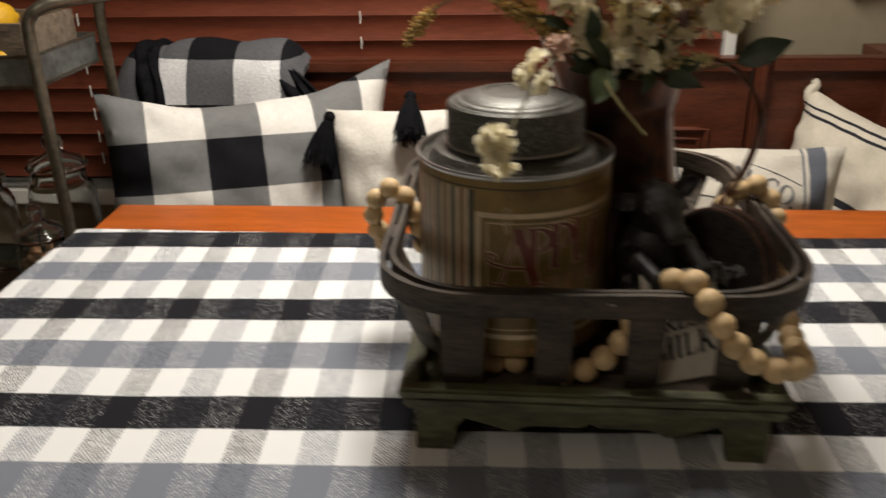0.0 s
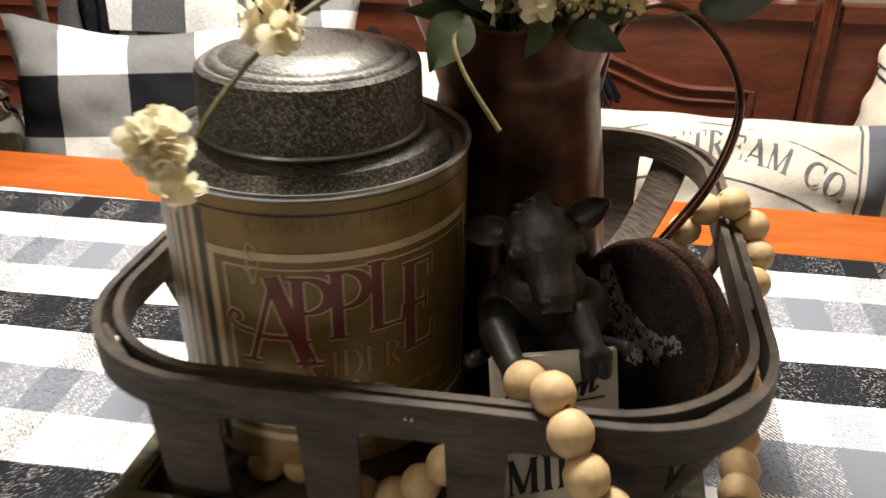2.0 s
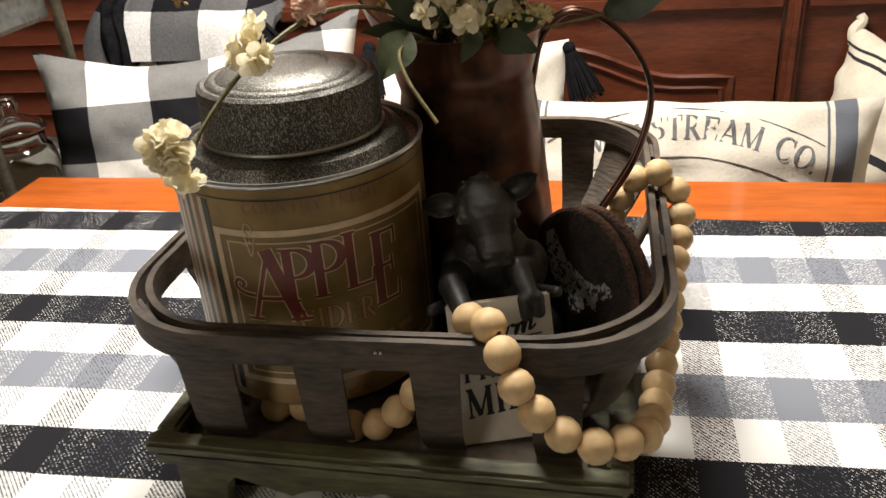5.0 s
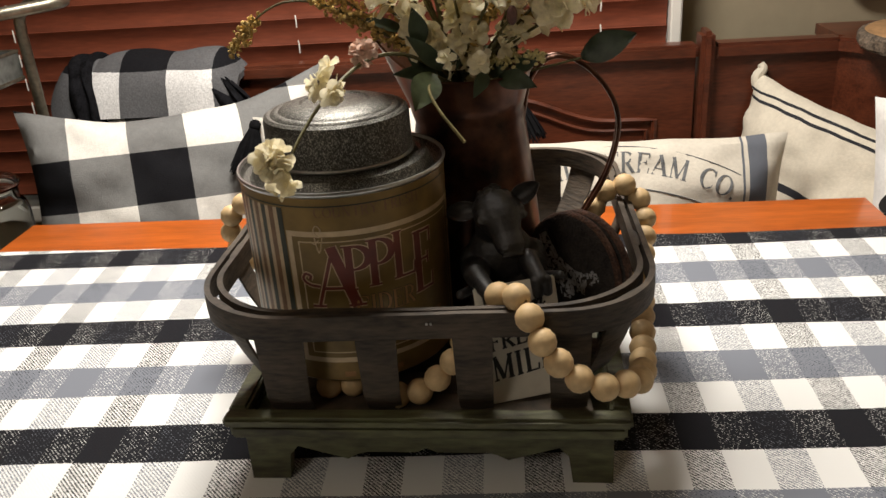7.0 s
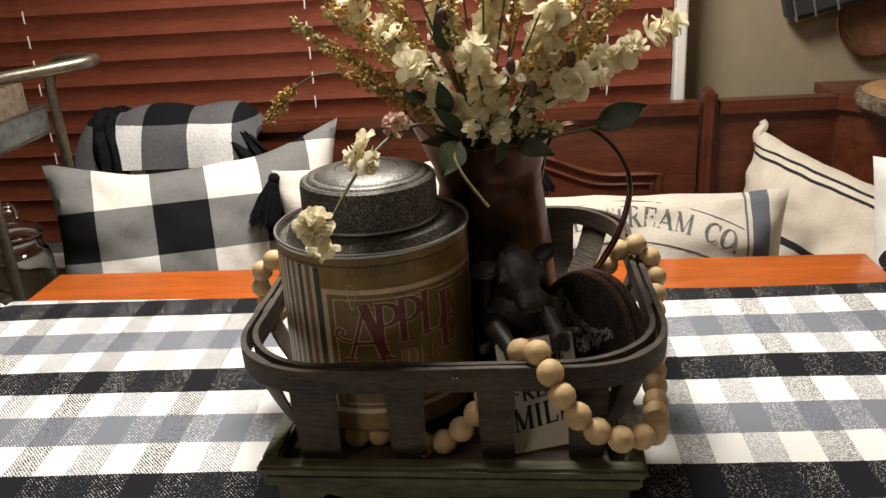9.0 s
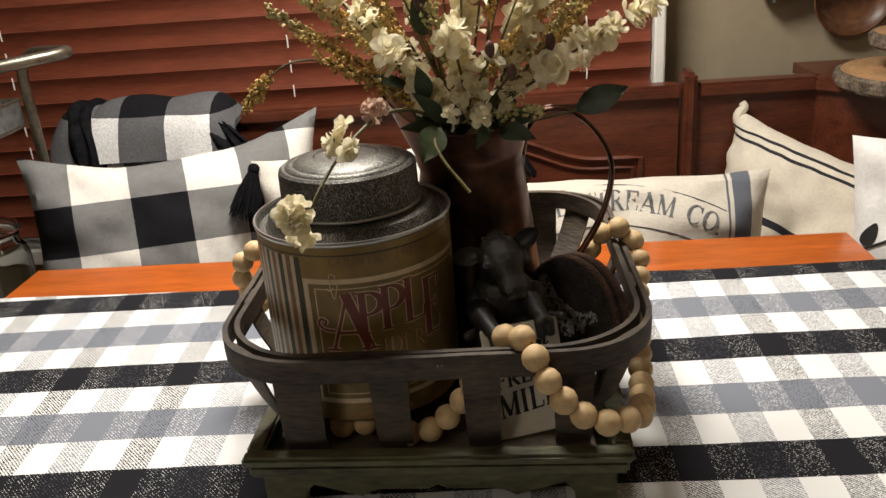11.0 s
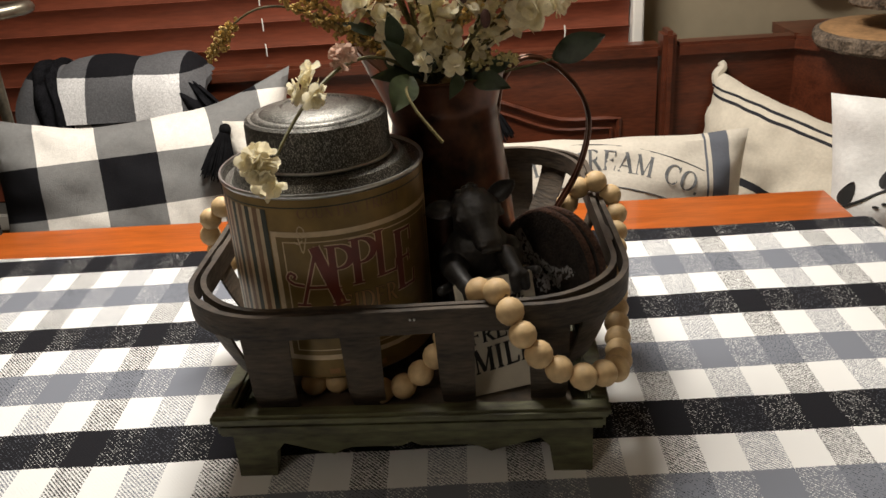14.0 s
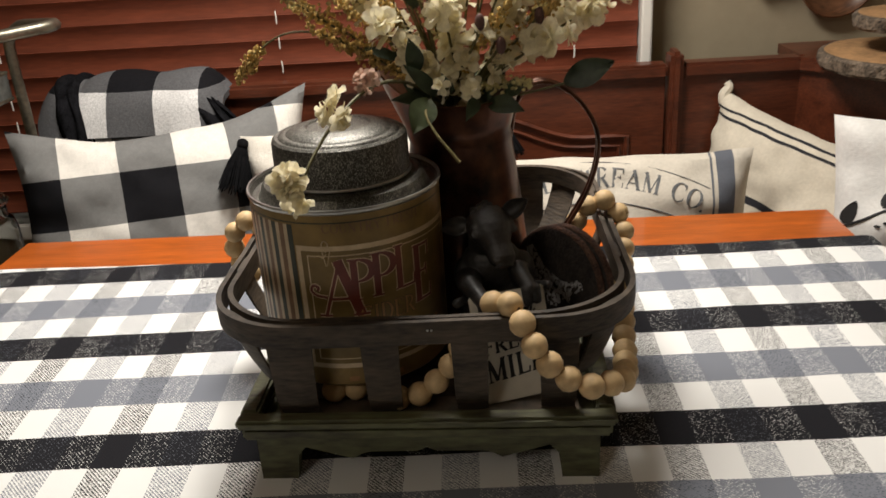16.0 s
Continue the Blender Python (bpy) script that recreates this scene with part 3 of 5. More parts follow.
def apron_board(length, parent, m):
    """A scalloped board with two feet, in x and z, 12 mm thick."""
    bm = bmesh.new()
    top, low, foot = RZ - 0.018, CZ + 0.020, CZ
    outline = [(-length / 2, foot), (-length / 2 + 0.030, foot), (-length / 2 + 0.033, low + 0.004)]
    n = 26
    for k in range(n + 1):
        u = k / n
        x = -length / 2 + 0.040 + (length - 0.08) * u
        s = abs(2 * u - 1)
        z = low + 0.007 - 0.009 * math.sin(math.pi * min(1, (1 - s) / 0.5)) * (s > 0.02) + (0.004 if s < 0.03 else 0)
        if s > 0.6:
            z = low + 0.012 * (s - 0.6) / 0.4
        outline.append((x, z))
    outline += [(length / 2 - 0.033, low + 0.004), (length / 2 - 0.030, foot), (length / 2, foot)]
    a = [[bm.verts.new((x, y, z)) for x, z in outline] for y in (-0.006, 0.006)]
    b = [[bm.verts.new((x, y, top)) for x, z in outline] for y in (-0.006, 0.006)]
    for k in range(len(outline) - 1):
        bm.faces.new((a[0][k], a[0][k + 1], b[0][k + 1], b[0][k]))
        bm.faces.new((a[1][k], b[1][k], b[1][k + 1], a[1][k + 1]))
        bm.faces.new((a[0][k], a[1][k], a[1][k + 1], a[0][k + 1]))
    for k in (0, -1):
        bm.faces.new((a[0][k], b[0][k], b[1][k], a[1][k]))
    bmesh.ops.recalc_face_normals(bm, faces=bm.faces)
    ob = part("apron", bm, RISER, parent)
    ob.matrix_basis = m
    return ob


apron_board(2 * RW - 0.018, riser, pose(0, RD0 + 0.013, 0))
apron_board(2 * RW - 0.018, riser, pose(0, RD1 - 0.013, 0, 0, 0, 180))
apron_board(RD1 - RD0 - 0.042, riser, pose(-RW + 0.016, (RD0 + RD1) / 2, 0, 0, 0, -90))
apron_board(RD1 - RD0 - 0.042, riser, pose(RW - 0.016, (RD0 + RD1) / 2, 0, 0, 0, 90))

# corner shelf behind the diagonal back
shelf = bmesh.new()
tri = [(0.85, 1.76), (0.866, 1.742), (1.15, 1.400), (1.25, 1.400), (1.25, 1.89), (0.85, 1.89)]
low_, top_ = [shelf.verts.new((x, y, BZ - 0.024)) for x, y in tri], [shelf.verts.new((x, y, BZ - 0.003)) for x, y in tri]
shelf.faces.new(low_[::-1]), shelf.faces.new(top_)
for k in range(len(tri)):
    j = (k + 1) % len(tri)
    shelf.faces.new((low_[k], low_[j], top_[j], top_[k]))
part("corner_shelf", shelf, BENCH, bench)


# ---- splint basket ----
basket = holder("splint_basket", "dark weathered wood splint basket with open slats, on the riser", "basket")
BCX, BCY, BHX, BHY, BR = 0.1495, 0.7768, 0.1695, 0.1852, 0.075
RIM = 0.9025


def round_rect(hx, hy, r, n=16):
    """Points and outward normals of a rounded rectangle about the origin."""
    pts, nrm = [], []
    for cx, cy, a0 in ((hx - r, hy - r, 0), (-hx + r, hy - r, 90), (-hx + r, -hy + r, 180), (hx - r, -hy + r, 270)):
        for k in range(n):
            a = radians(a0 + 90 * k / (n - 1))
            pts.append((cx + r * math.cos(a), cy + r * math.sin(a)))
            nrm.append((math.cos(a), math.sin(a)))
    out_p, out_n = [], []
    for k, (p, q) in enumerate(zip(pts, nrm)):
        p2, q2 = pts[(k + 1) % len(pts)], nrm[(k + 1) % len(pts)]
        out_p.append(p), out_n.append(q)
        if math.dist(p, p2) > 0.05:
            for j in range(1, 6):
                out_p.append((p[0] + (p2[0] - p[0]) * j / 6, p[1] + (p2[1] - p[1]) * j / 6)), out_n.append(q)
    return out_p, out_n


for name, grow, height, rise, label in (("outer_rim", 0.0035, 0.0195, 0.0, ""), ("inner_rim", -0.0045, 0.0185, 0.001, "")):
    pts, nrm = round_rect(BHX + grow, BHY + grow, BR)
    line = [(BCX + x, BCY + y, RIM + rise + 0.0016 * noise.noise((x * 14, y * 14, grow * 300))) for x, y in pts]
    part(name, band(line, [(*q, 0) for q in nrm], height, 0.0045, closed=True), WEATHERED, basket, label)


def strap(x, y, nx, ny, width, lean):
    """One upright splint: from the rim down, bent in under the basket."""
    bm = bmesh.new()
    n, side = Vector((nx, ny, 0)), Vector((-ny, nx, 0))
    top = Vector((x, y, RIM + 0.007))
    rings = []
    for k in range(9):
        t = k / 8
        drop = 0.0925 * t
        inward = lean * (t**1.6) + (0.012 * max(0, t - 0.8) / 0.2)
        p = top - n * inward - Vector((0, 0, drop))
        w = width / 2 * (1 - 0.16 * t)
        rings.append([bm.verts.new(p + s * side * w + d * n) for s, d in ((-1, 0.0), (-0.5, 0.0015), (0.5, 0.0015), (1, 0.0), (1, -0.002), (-1, -0.002))])
    p = top - n * (lean + 0.055) - Vector((0, 0, 0.0928))
    rings.append([bm.verts.new(p + s * side * width * 0.42 + Vector((0, 0, -d))) for s, d in ((-1, 0.0), (-0.5, 0.001), (0.5, 0.001), (1, 0.0), (1, -0.002), (-1, -0.002))])
    for a, b in zip(rings, rings[1:]):
        for k in range(6):
            bm.faces.new((a[k], a[(k + 1) % 6], b[(k + 1) % 6], b[k]))
    bm.faces.new(rings[0][::-1]), bm.faces.new(rings[-1])
    bmesh.ops.recalc_face_normals(bm, faces=bm.faces)
    part("slat", bm, WEATHERED, basket)


for x, w in ((0.046, 0.037), (0.117, 0.031), (0.187, 0.030), (0.256, 0.032)):
    strap(x, BCY - BHY - 0.0005, 0, -1, w, 0.006)
    strap(x, BCY + BHY + 0.0005, 0, 1, w, 0.022)
for y, w in ((0.715, 0.030), (0.80, 0.030), (0.885, 0.030)):
    strap(BCX - BHX - 0.0005, y, -1, 0, w, 0.045)
    strap(BCX + BHX + 0.0005, y, 1, 0, w, 0.045)
for sx in (-1, 1):
    for sy in (-1, 1):
        strap(BCX + sx * (BHX - BR + BR * 0.707), BCY + sy * (BHY - BR + BR * 0.707), sx * 0.707, sy * 0.707, 0.034, 0.036 if sy < 0 else 0.058)
for k in range(9):
    y = 0.612 + k * 0.0325
    part("base_slat", boxed(0.024, 0.274, y - 0.0155, y + 0.0155, RB + 0.0035, RB + 0.0058, 0.0006), WEATHERED, basket)
nails = bmesh.new()
for x in (0.156, 0.159):
    bmesh.ops.create_icosphere(nails, subdivisions=1, radius=0.0011, matrix=Matrix.Translation((x, BCY - BHY - 0.0065, RIM + 0.003)))
part("staple", nails, TIN_RIM, basket, "small bright staple")
BASE = RB + 0.0062

# ---- cider tin ----
TCX, TCY, TR = 0.086, 0.694, 0.0795
tin = holder("cider_tin", "olive and gold printed cider tin with a speckled pewter lid", "tin", at=(TCX, TCY, BASE + 0.0195))
TH = 0.9945 - BASE - 0.0195
part("body", lathe([(0, 0.0), (TR - 0.004, 0), (TR - 0.001, 0.001), (TR + 0.0008, 0.003), (TR, 0.005), (TR, TH - 0.003)], 72), OLIVE, tin)
part("rim", lathe([(TR, TH - 0.004), (TR + 0.0014, TH - 0.0025), (TR + 0.0017, TH - 0.001), (TR + 0.0012, TH + 0.0004), (TR - 0.0002, TH + 0.0003), (TR - 0.001, TH - 0.002)], 72, close=True), TIN_RIM, tin, "bright rolled metal edge")
part("shoulder", lathe([(TR - 0.001, TH - 0.002), (TR - 0.003, TH - 0.006), (TR - 0.0075, TH - 0.0075), (TR - 0.0095, TH - 0.0055), (TR - 0.0105, TH - 0.0005), (TR - 0.0130, TH + 0.0030), (TR - 0.0170, TH + 0.0040), (TR - 0.0190, TH + 0.0022), (0.0575, TH + 0.0030), (0.053, TH + 0.0065), (0.045, TH + 0.0065)], 72), TIN_GREY, tin)
LZ = TH + 0.006
part("lid", lathe([(0.0555, LZ + 0.0009), (0.0562, LZ + 0.0017), (0.0558, LZ + 0.0292), (0.0550, LZ + 0.0323), (0.0525, LZ + 0.0340), (0.0500, LZ + 0.0337), (0.0488, LZ + 0.0351), (0.0460, LZ + 0.0361), (0.0435, LZ + 0.0357), (0.0420, LZ + 0.0368), (0.036, LZ + 0.0391), (0.0270, LZ + 0.0404), (0.0255, LZ + 0.0391), (0.0, LZ + 0.0396)], 72), TIN_GREY, tin, "speckled pewter stepped lid")
part("lid_bead", lathe([(0.0552, LZ - 0.0006), (0.0574, LZ), (0.0578, LZ + 0.0012), (0.0570, LZ + 0.0022), (0.0552, LZ + 0.0024)], 72, close=True), TIN_RIM, tin, "bright rolled lower edge of the lid")


def on_tin(a, z, out=0.0):
    """A point of the tin's side; a: degrees to the right of its front."""
    r = TR + out
    return r * math.sin(radians(a)), -r * math.cos(radians(a)), z


def patch(name, a0, a1, z0, z1, out, material, parent=tin, label=""):
    bm = bmesh.new()
    n = max(2, int((a1 - a0) / 3))
    cols = [[bm.verts.new(on_tin(a0 + (a1 - a0) * k / n, z, out)) for z in (z0, z1)] for k in range(n + 1)]
    for p, q in zip(cols, cols[1:]):
        bm.faces.new((p[0], q[0], q[1], p[1]))
    return part(name, bm, material, parent, label)


A0, A1 = -21, 84
Zt, Zb = TH - 0.033, 0.0225
for k in range(11):
    a = A0 - 2.5 - 6.0 * k
    patch("printed_stripe", a - 3.4, a, 0.008, TH - 0.012, 0.00025, GREEN_PRINT if k % 2 == 0 else BROWN_PRINT)
    patch("printed_stripe", a - 6.0, a - 3.4, 0.008, TH - 0.012, 0.00025, CREAM_PRINT)
patch("label_panel", A0 + 2, A1, Zb, Zt, 0.00025, OLIVE_DEEP)
patch("printed_border", A0, A1, Zt, Zt + 0.0042, 0.0004, CREAM_PRINT)
patch("printed_border", A0, A1, Zb - 0.0042, Zb, 0.0004, CREAM_PRINT)
patch("printed_border", A0 - 1.5, A0 + 1.6, Zb - 0.0042, Zt + 0.0042, 0.0005, CREAM_PRINT)
patch("printed_border", A1 - 1, A1 + 1.6, Zb - 0.0042, Zt + 0.0042, 0.0005, CREAM_PRINT)
for z in (Zt - 0.0045, Zb + 0.004):
    patch("printed_line", A0 + 5, A1 - 4, z, z + 0.0009, 0.0004, CREAM_PRINT)
for a in (A0 + 5, A1 - 5):
    patch("printed_line", a, a + 0.7, Zb + 0.004, Zt - 0.0036, 0.0004, CREAM_PRINT)
patch("printed_band", -180, 180, TH - 0.0105, TH - 0.0095, 0.0003, GREEN_PRINT)


def wrap(name, bm, a_mid, z_base, out, material, arc=0.0, tall=None, label=""):
    for v in bm.verts:
        x, y = v.co.x, v.co.y
        z = z_base + y * (1 + (tall or 0) * abs(x) / 0.04) - arc * x * x
        v.co = on_tin(a_mid + math.degrees(x / TR), z, out + v.co.z)
    bmesh.ops.recalc_face_normals(bm, faces=bm.faces)
    return part(name, bm, material, tin, label, smooth=False)


BO = 0.0005  # lift of the print over the base
MID = 26.5
wrap("lettering", capitals("COUNTRY FRESH", 0.0078, 0.080), MID - 3, TH - 0.0182, 0.0004, BROWN_PRINT)
for name, out, grow, material in (("lettering_outline", 0.00045, 0.0008, CREAM_PRINT), ("lettering", 0.0007, 0.0, RED_PRINT)):
    for ch, a, z, tall, wide in (("A", -24.5, -0.0140, 0.0485, 0.035), ("P", -12.0, -0.0010, 0.0355, 0.0225), ("P", 0.8, 0.0002, 0.0370, 0.0225), ("L", 14.0, 0.0015, 0.0375, 0.0200), ("E", 27.0, -0.0165, 0.0500, 0.0205)):
        bm = capitals(ch, tall, wide, grow)
        if ch == "A":
            swash = glide([(-0.012, 0.017, 0), (-0.0200, 0.0185, 0), (-0.0245, 0.0225, 0), (-0.0225, 0.0270, 0), (-0.0185, 0.0255, 0), (-0.0195, 0.0225, 0)], 5)
            pen(bm, [(p.x, p.y) for p in swash], [0.0011 + grow] * len(swash), 3e-5)
        wrap(name, bm, MID + a, 0.0795 + z + BO, out, material)
wrap("lettering_outline", capitals("CIDER", 0.0155, 0.047, 0.0005), MID + 2, 0.0575 + BO, 0.00042, GREEN_PRINT)
wrap("lettering", capitals("CIDER", 0.0155, 0.047), MID + 2, 0.0575 + BO, 0.0006, TAN_PRINT)
for side in (-1, 1):
    flourish = glide([(side * x, z, 0) for x, z in ((0.030, -0.006), (0.020, -0.001), (0.011, -0.004), (0.004, 0.0), (0.009, 0.004), (0.012, 0.001))], 5)
    bm = bmesh.new()
    pen(bm, [(p.x, p.y) for p in flourish], [0.0004] * len(flourish), 0.0)
    wrap("printed_ornament", bm, MID - 6, 0.050 + BO, 0.0005, CREAM_PRINT)
for k in range(3):
    patch("printed_bar", MID + 6 + 12 * k, MID + 15 + 12 * k, 0.0395 + BO, 0.0430 + BO, 0.0005, TAN_PRINT)
for k in range(4):
    patch("printed_bar", MID - 26 + 9 * k, MID - 20 + 9 * k, 0.0055, 0.0100, 0.0004, TAN_PRINT)
orn = bmesh.new()
for pts in ([(-0.046, 0.112), (-0.0435, 0.100), (-0.040, 0.112)], [(-0.043, 0.112), (-0.041, 0.118), (-0.044, 0.121), (-0.046, 0.117), (-0.043, 0.112)], [(-0.049, 0.109), (-0.046, 0.107), (-0.043, 0.110)]):
    tube(glide([on_tin(MID + math.degrees(x / TR), z + 0.010, 0.0005) for x, z in pts], 5), 0.0005, 4, bm=orn)
part("printed_ornament", orn, CREAM_PRINT, tin)

# ---- bronze pitcher ----
PX, PY = 0.183, 0.787
pitcher = holder("metal_pitcher", "dark bronze metal pitcher with a thin arched handle", "pitcher", at=(PX, PY, BASE))
PH = 1.040 - BASE
prof = [(0, 0.002), (0.058, 0.0), (0.0625, 0.003), (0.0635, 0.012), (0.0625, 0.04), (0.0590, 0.08), (0.0545, 0.125), (0.0500, 0.160), (0.0475, 0.178), (0.0482, 0.184), (0.0470, 0.188), (0.0490, 0.196), (0.0535, PH - 0.004), (0.0560, PH), (0.0545, PH + 0.001), (0.0515, PH - 0.006), (0.0455, 0.184), (0.046, 0.17)]
bm = lathe(prof, 56)
for v in bm.verts:
    if v.co.z > 0.180:
        t = (v.co.z - 0.180) / (PH - 0.180)
        a = math.atan2(v.co.y, v.co.x)
        away = abs(math.atan2(math.sin(a - math.pi), math.cos(a - math.pi)))
        pull = 0.5 + 0.5 * math.cos(math.pi * min(1.0, away / 1.05))
        v.co.x -= 0.024 * t * pull
        v.co.z += 0.034 * t * pull
part("body", bm, PITCHER, pitcher)
arc = glide([(0.046, 0, 0.176), (0.053, 0, 0.208), (0.070, -0.002, 0.2265), (0.094, -0.003, 0.222), (0.117, -0.003, 0.199), (0.128, -0.002, 0.168), (0.121, -0.001, 0.128), (0.103, 0.0, 0.092), (0.081, 0.003, 0.056), (0.0615, 0.004, 0.030)], 7)
part("handle", tube(arc, 0.0020, 8), PITCHER, pitcher)
part("handle", tube([(p[0] * 1.0 - 0.001, p[1] + 0.006, p[2] + 0.001) for p in arc[:-8]], 0.0014, 8), PITCHER, pitcher)


# ---- calf figurine and its sign ----
def blobs(shapes):
    """Rounded lumps; each: centre, radii, turn about x, y, z."""
    bm = bmesh.new()
    for c, r, turn in shapes:
        bmesh.ops.create_icosphere(bm, subdivisions=3, radius=1, matrix=pose(*c, *turn) @ Matrix.Diagonal((*r, 1)))
    return bm


def chain(a, b, ra, rb, n=6):
    a, b = Vector(a), Vector(b)
    return [(tuple(a.lerp(b, k / (n - 1))), ((ra + (rb - ra) * k / (n - 1)),) * 3, (0, 0, 0)) for k in range(n)]


calf = blobs(
    [((0.211, 0.706, 0.866), (0.032, 0.026, 0.048), (0, 0, 0)), ((0.207, 0.700, 0.906), (0.028, 0.022, 0.026), (0, 0, 0)),
     ((0.186, 0.697, 0.899), (0.013, 0.014, 0.017), (0, 0, 0)), ((0.232, 0.699, 0.902), (0.013, 0.014, 0.017), (0, 0, 0)),
     ((0.198, 0.715, BASE + 0.020), (0.026, 0.022, 0.020), (0, 0, 0)), ((0.230, 0.717, BASE + 0.020), (0.024, 0.022, 0.020), (0, 0, 0))]
    # neck, forelegs with cloven feet, the sign's two end pins
    + chain((0.207, 0.704, 0.915), (0.204, 0.697, 0.944), 0.020, 0.017, 8)
    + chain((0.187, 0.690, 0.897), (0.188, 0.656, 0.908), 0.0125, 0.0090, 14) + chain((0.188, 0.656, 0.908), (0.1985, 0.6335, 0.9045), 0.0088, 0.0066, 10)
    + chain((0.1975, 0.6330, 0.9040), (0.1990, 0.6315, 0.8940), 0.0050, 0.0044, 6) + chain((0.2045, 0.6335, 0.9040), (0.2065, 0.6325, 0.8945), 0.0050, 0.0042, 6)
    + chain((0.233, 0.692, 0.899), (0.2285, 0.664, 0.9175), 0.0115, 0.0078, 14) + chain((0.2285, 0.664, 0.9175), (0.2370, 0.6470, 0.9080), 0.0078, 0.0062, 10)
    + chain((0.2345, 0.6450, 0.9070), (0.2355, 0.6430, 0.8975), 0.0048, 0.0042, 6) + chain((0.2415, 0.6465, 0.9075), (0.2428, 0.6450, 0.8985), 0.0046, 0.0040, 6)
    + chain((0.190, 0.662, 0.894), (0.1770, 0.644, 0.8975), 0.0050, 0.0042, 10) + chain((0.240, 0.668, 0.900), (0.2530, 0.657, 0.9060), 0.0045, 0.0036, 10)
)
# the head: a long flat face from the poll down to a broad muzzle
POLL, MUZZLE = Vector((0.2025, 0.694, 0.9560)), Vector((0.2165, 0.6600, 0.9270))
FACE = [(0.0, 0.0150, 0.0135), (0.15, 0.0195, 0.0165), (0.32, 0.0198, 0.0175), (0.45, 0.0172, 0.0165), (0.58, 0.0138, 0.0140), (0.72, 0.0118, 0.0115), (0.86, 0.0118, 0.0105), (0.95, 0.0115, 0.0095), (1.0, 0.0090, 0.0075)]
for k in range(34):
    t = k / 33
    lo = max(j for j in range(len(FACE) - 1) if FACE[j][0] <= t)
    f = (t - FACE[lo][0]) / (FACE[lo + 1][0] - FACE[lo][0])
    wide, deep = [FACE[lo][c] + (FACE[lo + 1][c] - FACE[lo][c]) * f for c in (1, 2)]
    bmesh.ops.create_icosphere(calf, subdivisions=3, radius=1, matrix=Matrix.Translation(POLL.lerp(MUZZLE, t)) @ pose(0, 0, 0, -40, 0, 20) @ Matrix.Diagonal((wide, deep, 0.006, 1)))
FACING = pose(*POLL.lerp(MUZZLE, 0.42), -40, 0, 20)


def on_face(x, y, z):
    return FACING @ Vector((x, y, z))


for side in (-1, 1):
    # brow, eye between its lids, nostril ring, cheek
    for place, size in (((side * 0.0150, -0.0055, 0.0050), 0.0046), ((side * 0.0152, -0.0070, -0.0005), 0.0034), ((side * 0.0062, -0.0070, -0.0255), 0.0042)):
        bmesh.ops.create_icosphere(calf, subdivisions=2, radius=size, matrix=Matrix.Translation(on_face(*place)))
    for cx, cy, cz, rx, rz, r in ((0.0155, -0.0078, -0.0005, 0.0042, 0.0029, 0.0012), (0.0056, -0.0112, -0.0258, 0.0023, 0.0018, 0.0012)):
        ring = [on_face(side * (cx + rx * math.cos(a)), cy + 0.35 * rx * math.cos(a), cz + rz * math.sin(a)) for a in (2 * math.pi * j / 14 for j in range(15))]
        tube(ring, r, 6, bm=calf)
tube([on_face(x, -0.0100 + 40 * x * x, -0.0318) for x in (-0.008, -0.004, 0.0, 0.004, 0.008)], 0.0016, 6, bm=calf)


def ear(base, tip, width, cup):
    """A cupped leaf of some thickness."""
    base, tip = Vector(base), Vector(tip)
    along = tip - base
    across = along.cross(Vector((0, -1, 0.55))).normalized()
    out = across.cross(along).normalized()
    layers = []
    for back in (0.0, 0.0030):
        layers.append([[calf.verts.new(base + along * (i / 10) + across * s / 3 * width / 2 * math.sin(math.pi * (0.16 + 0.80 * i / 10)) ** 0.8 + out * (cup * (s / 3) ** 2 - cup * 0.5 * math.sin(math.pi * i / 10) - back)) for s in range(-3, 4)] for i in range(11)])
    for g in layers:
        for i in range(10):
            for j in range(6):
                q = (g[i][j], g[i + 1][j], g[i + 1][j + 1], g[i][j + 1])
                calf.faces.new(q if g is layers[0] else q[::-1])
    p, q = layers
    for i in range(10):
        for j in (0, 6):
            calf.faces.new((p[i][j], q[i][j], q[i + 1][j], p[i + 1][j]))
    for j in range(6):
        for i in (0, 10):
            calf.faces.new((p[i][j], p[i][j + 1], q[i][j + 1], q[i][j]))


ear((0.1890, 0.692, 0.9480), (0.1640, 0.688, 0.9470), 0.0165, 0.0045)
ear((0.2180, 0.695, 0.9530), (0.2390, 0.694, 0.9680), 0.0165, 0.0045)
# curls between the ears
for k in range(16):
    x, y = -0.0085 + 0.0057 * (k % 4), -0.004 + 0.0052 * (k // 4)
    c = POLL + Vector((x, y, 0.0085 - 55 * x * x - 15 * y * y))
    tube(glide([c + Vector((0.0034 * math.cos(a + k), -0.0030 * abs(math.sin(a)) - 0.0012 * a, 0.0022 * math.sin(a + 0.6 * k))) for a in (0.0, 0.9, 1.8, 2.7, 3.6)], 3), 0.0015, 6, bm=calf, taper=0.0009)
bmesh.ops.recalc_face_normals(calf, faces=calf.faces)
ob = tagged(finish("calf_figurine", calf, COW), "small black resin calf leaning over a sign", "figurine")
rm = ob.modifiers.new("merge", "REMESH")
rm.mode, rm.voxel_size, rm.use_smooth_shade = "VOXEL", 0.00075, True
sm = ob.modifiers.new("soften", "SMOOTH")
sm.factor, sm.iterations = 0.5, 3

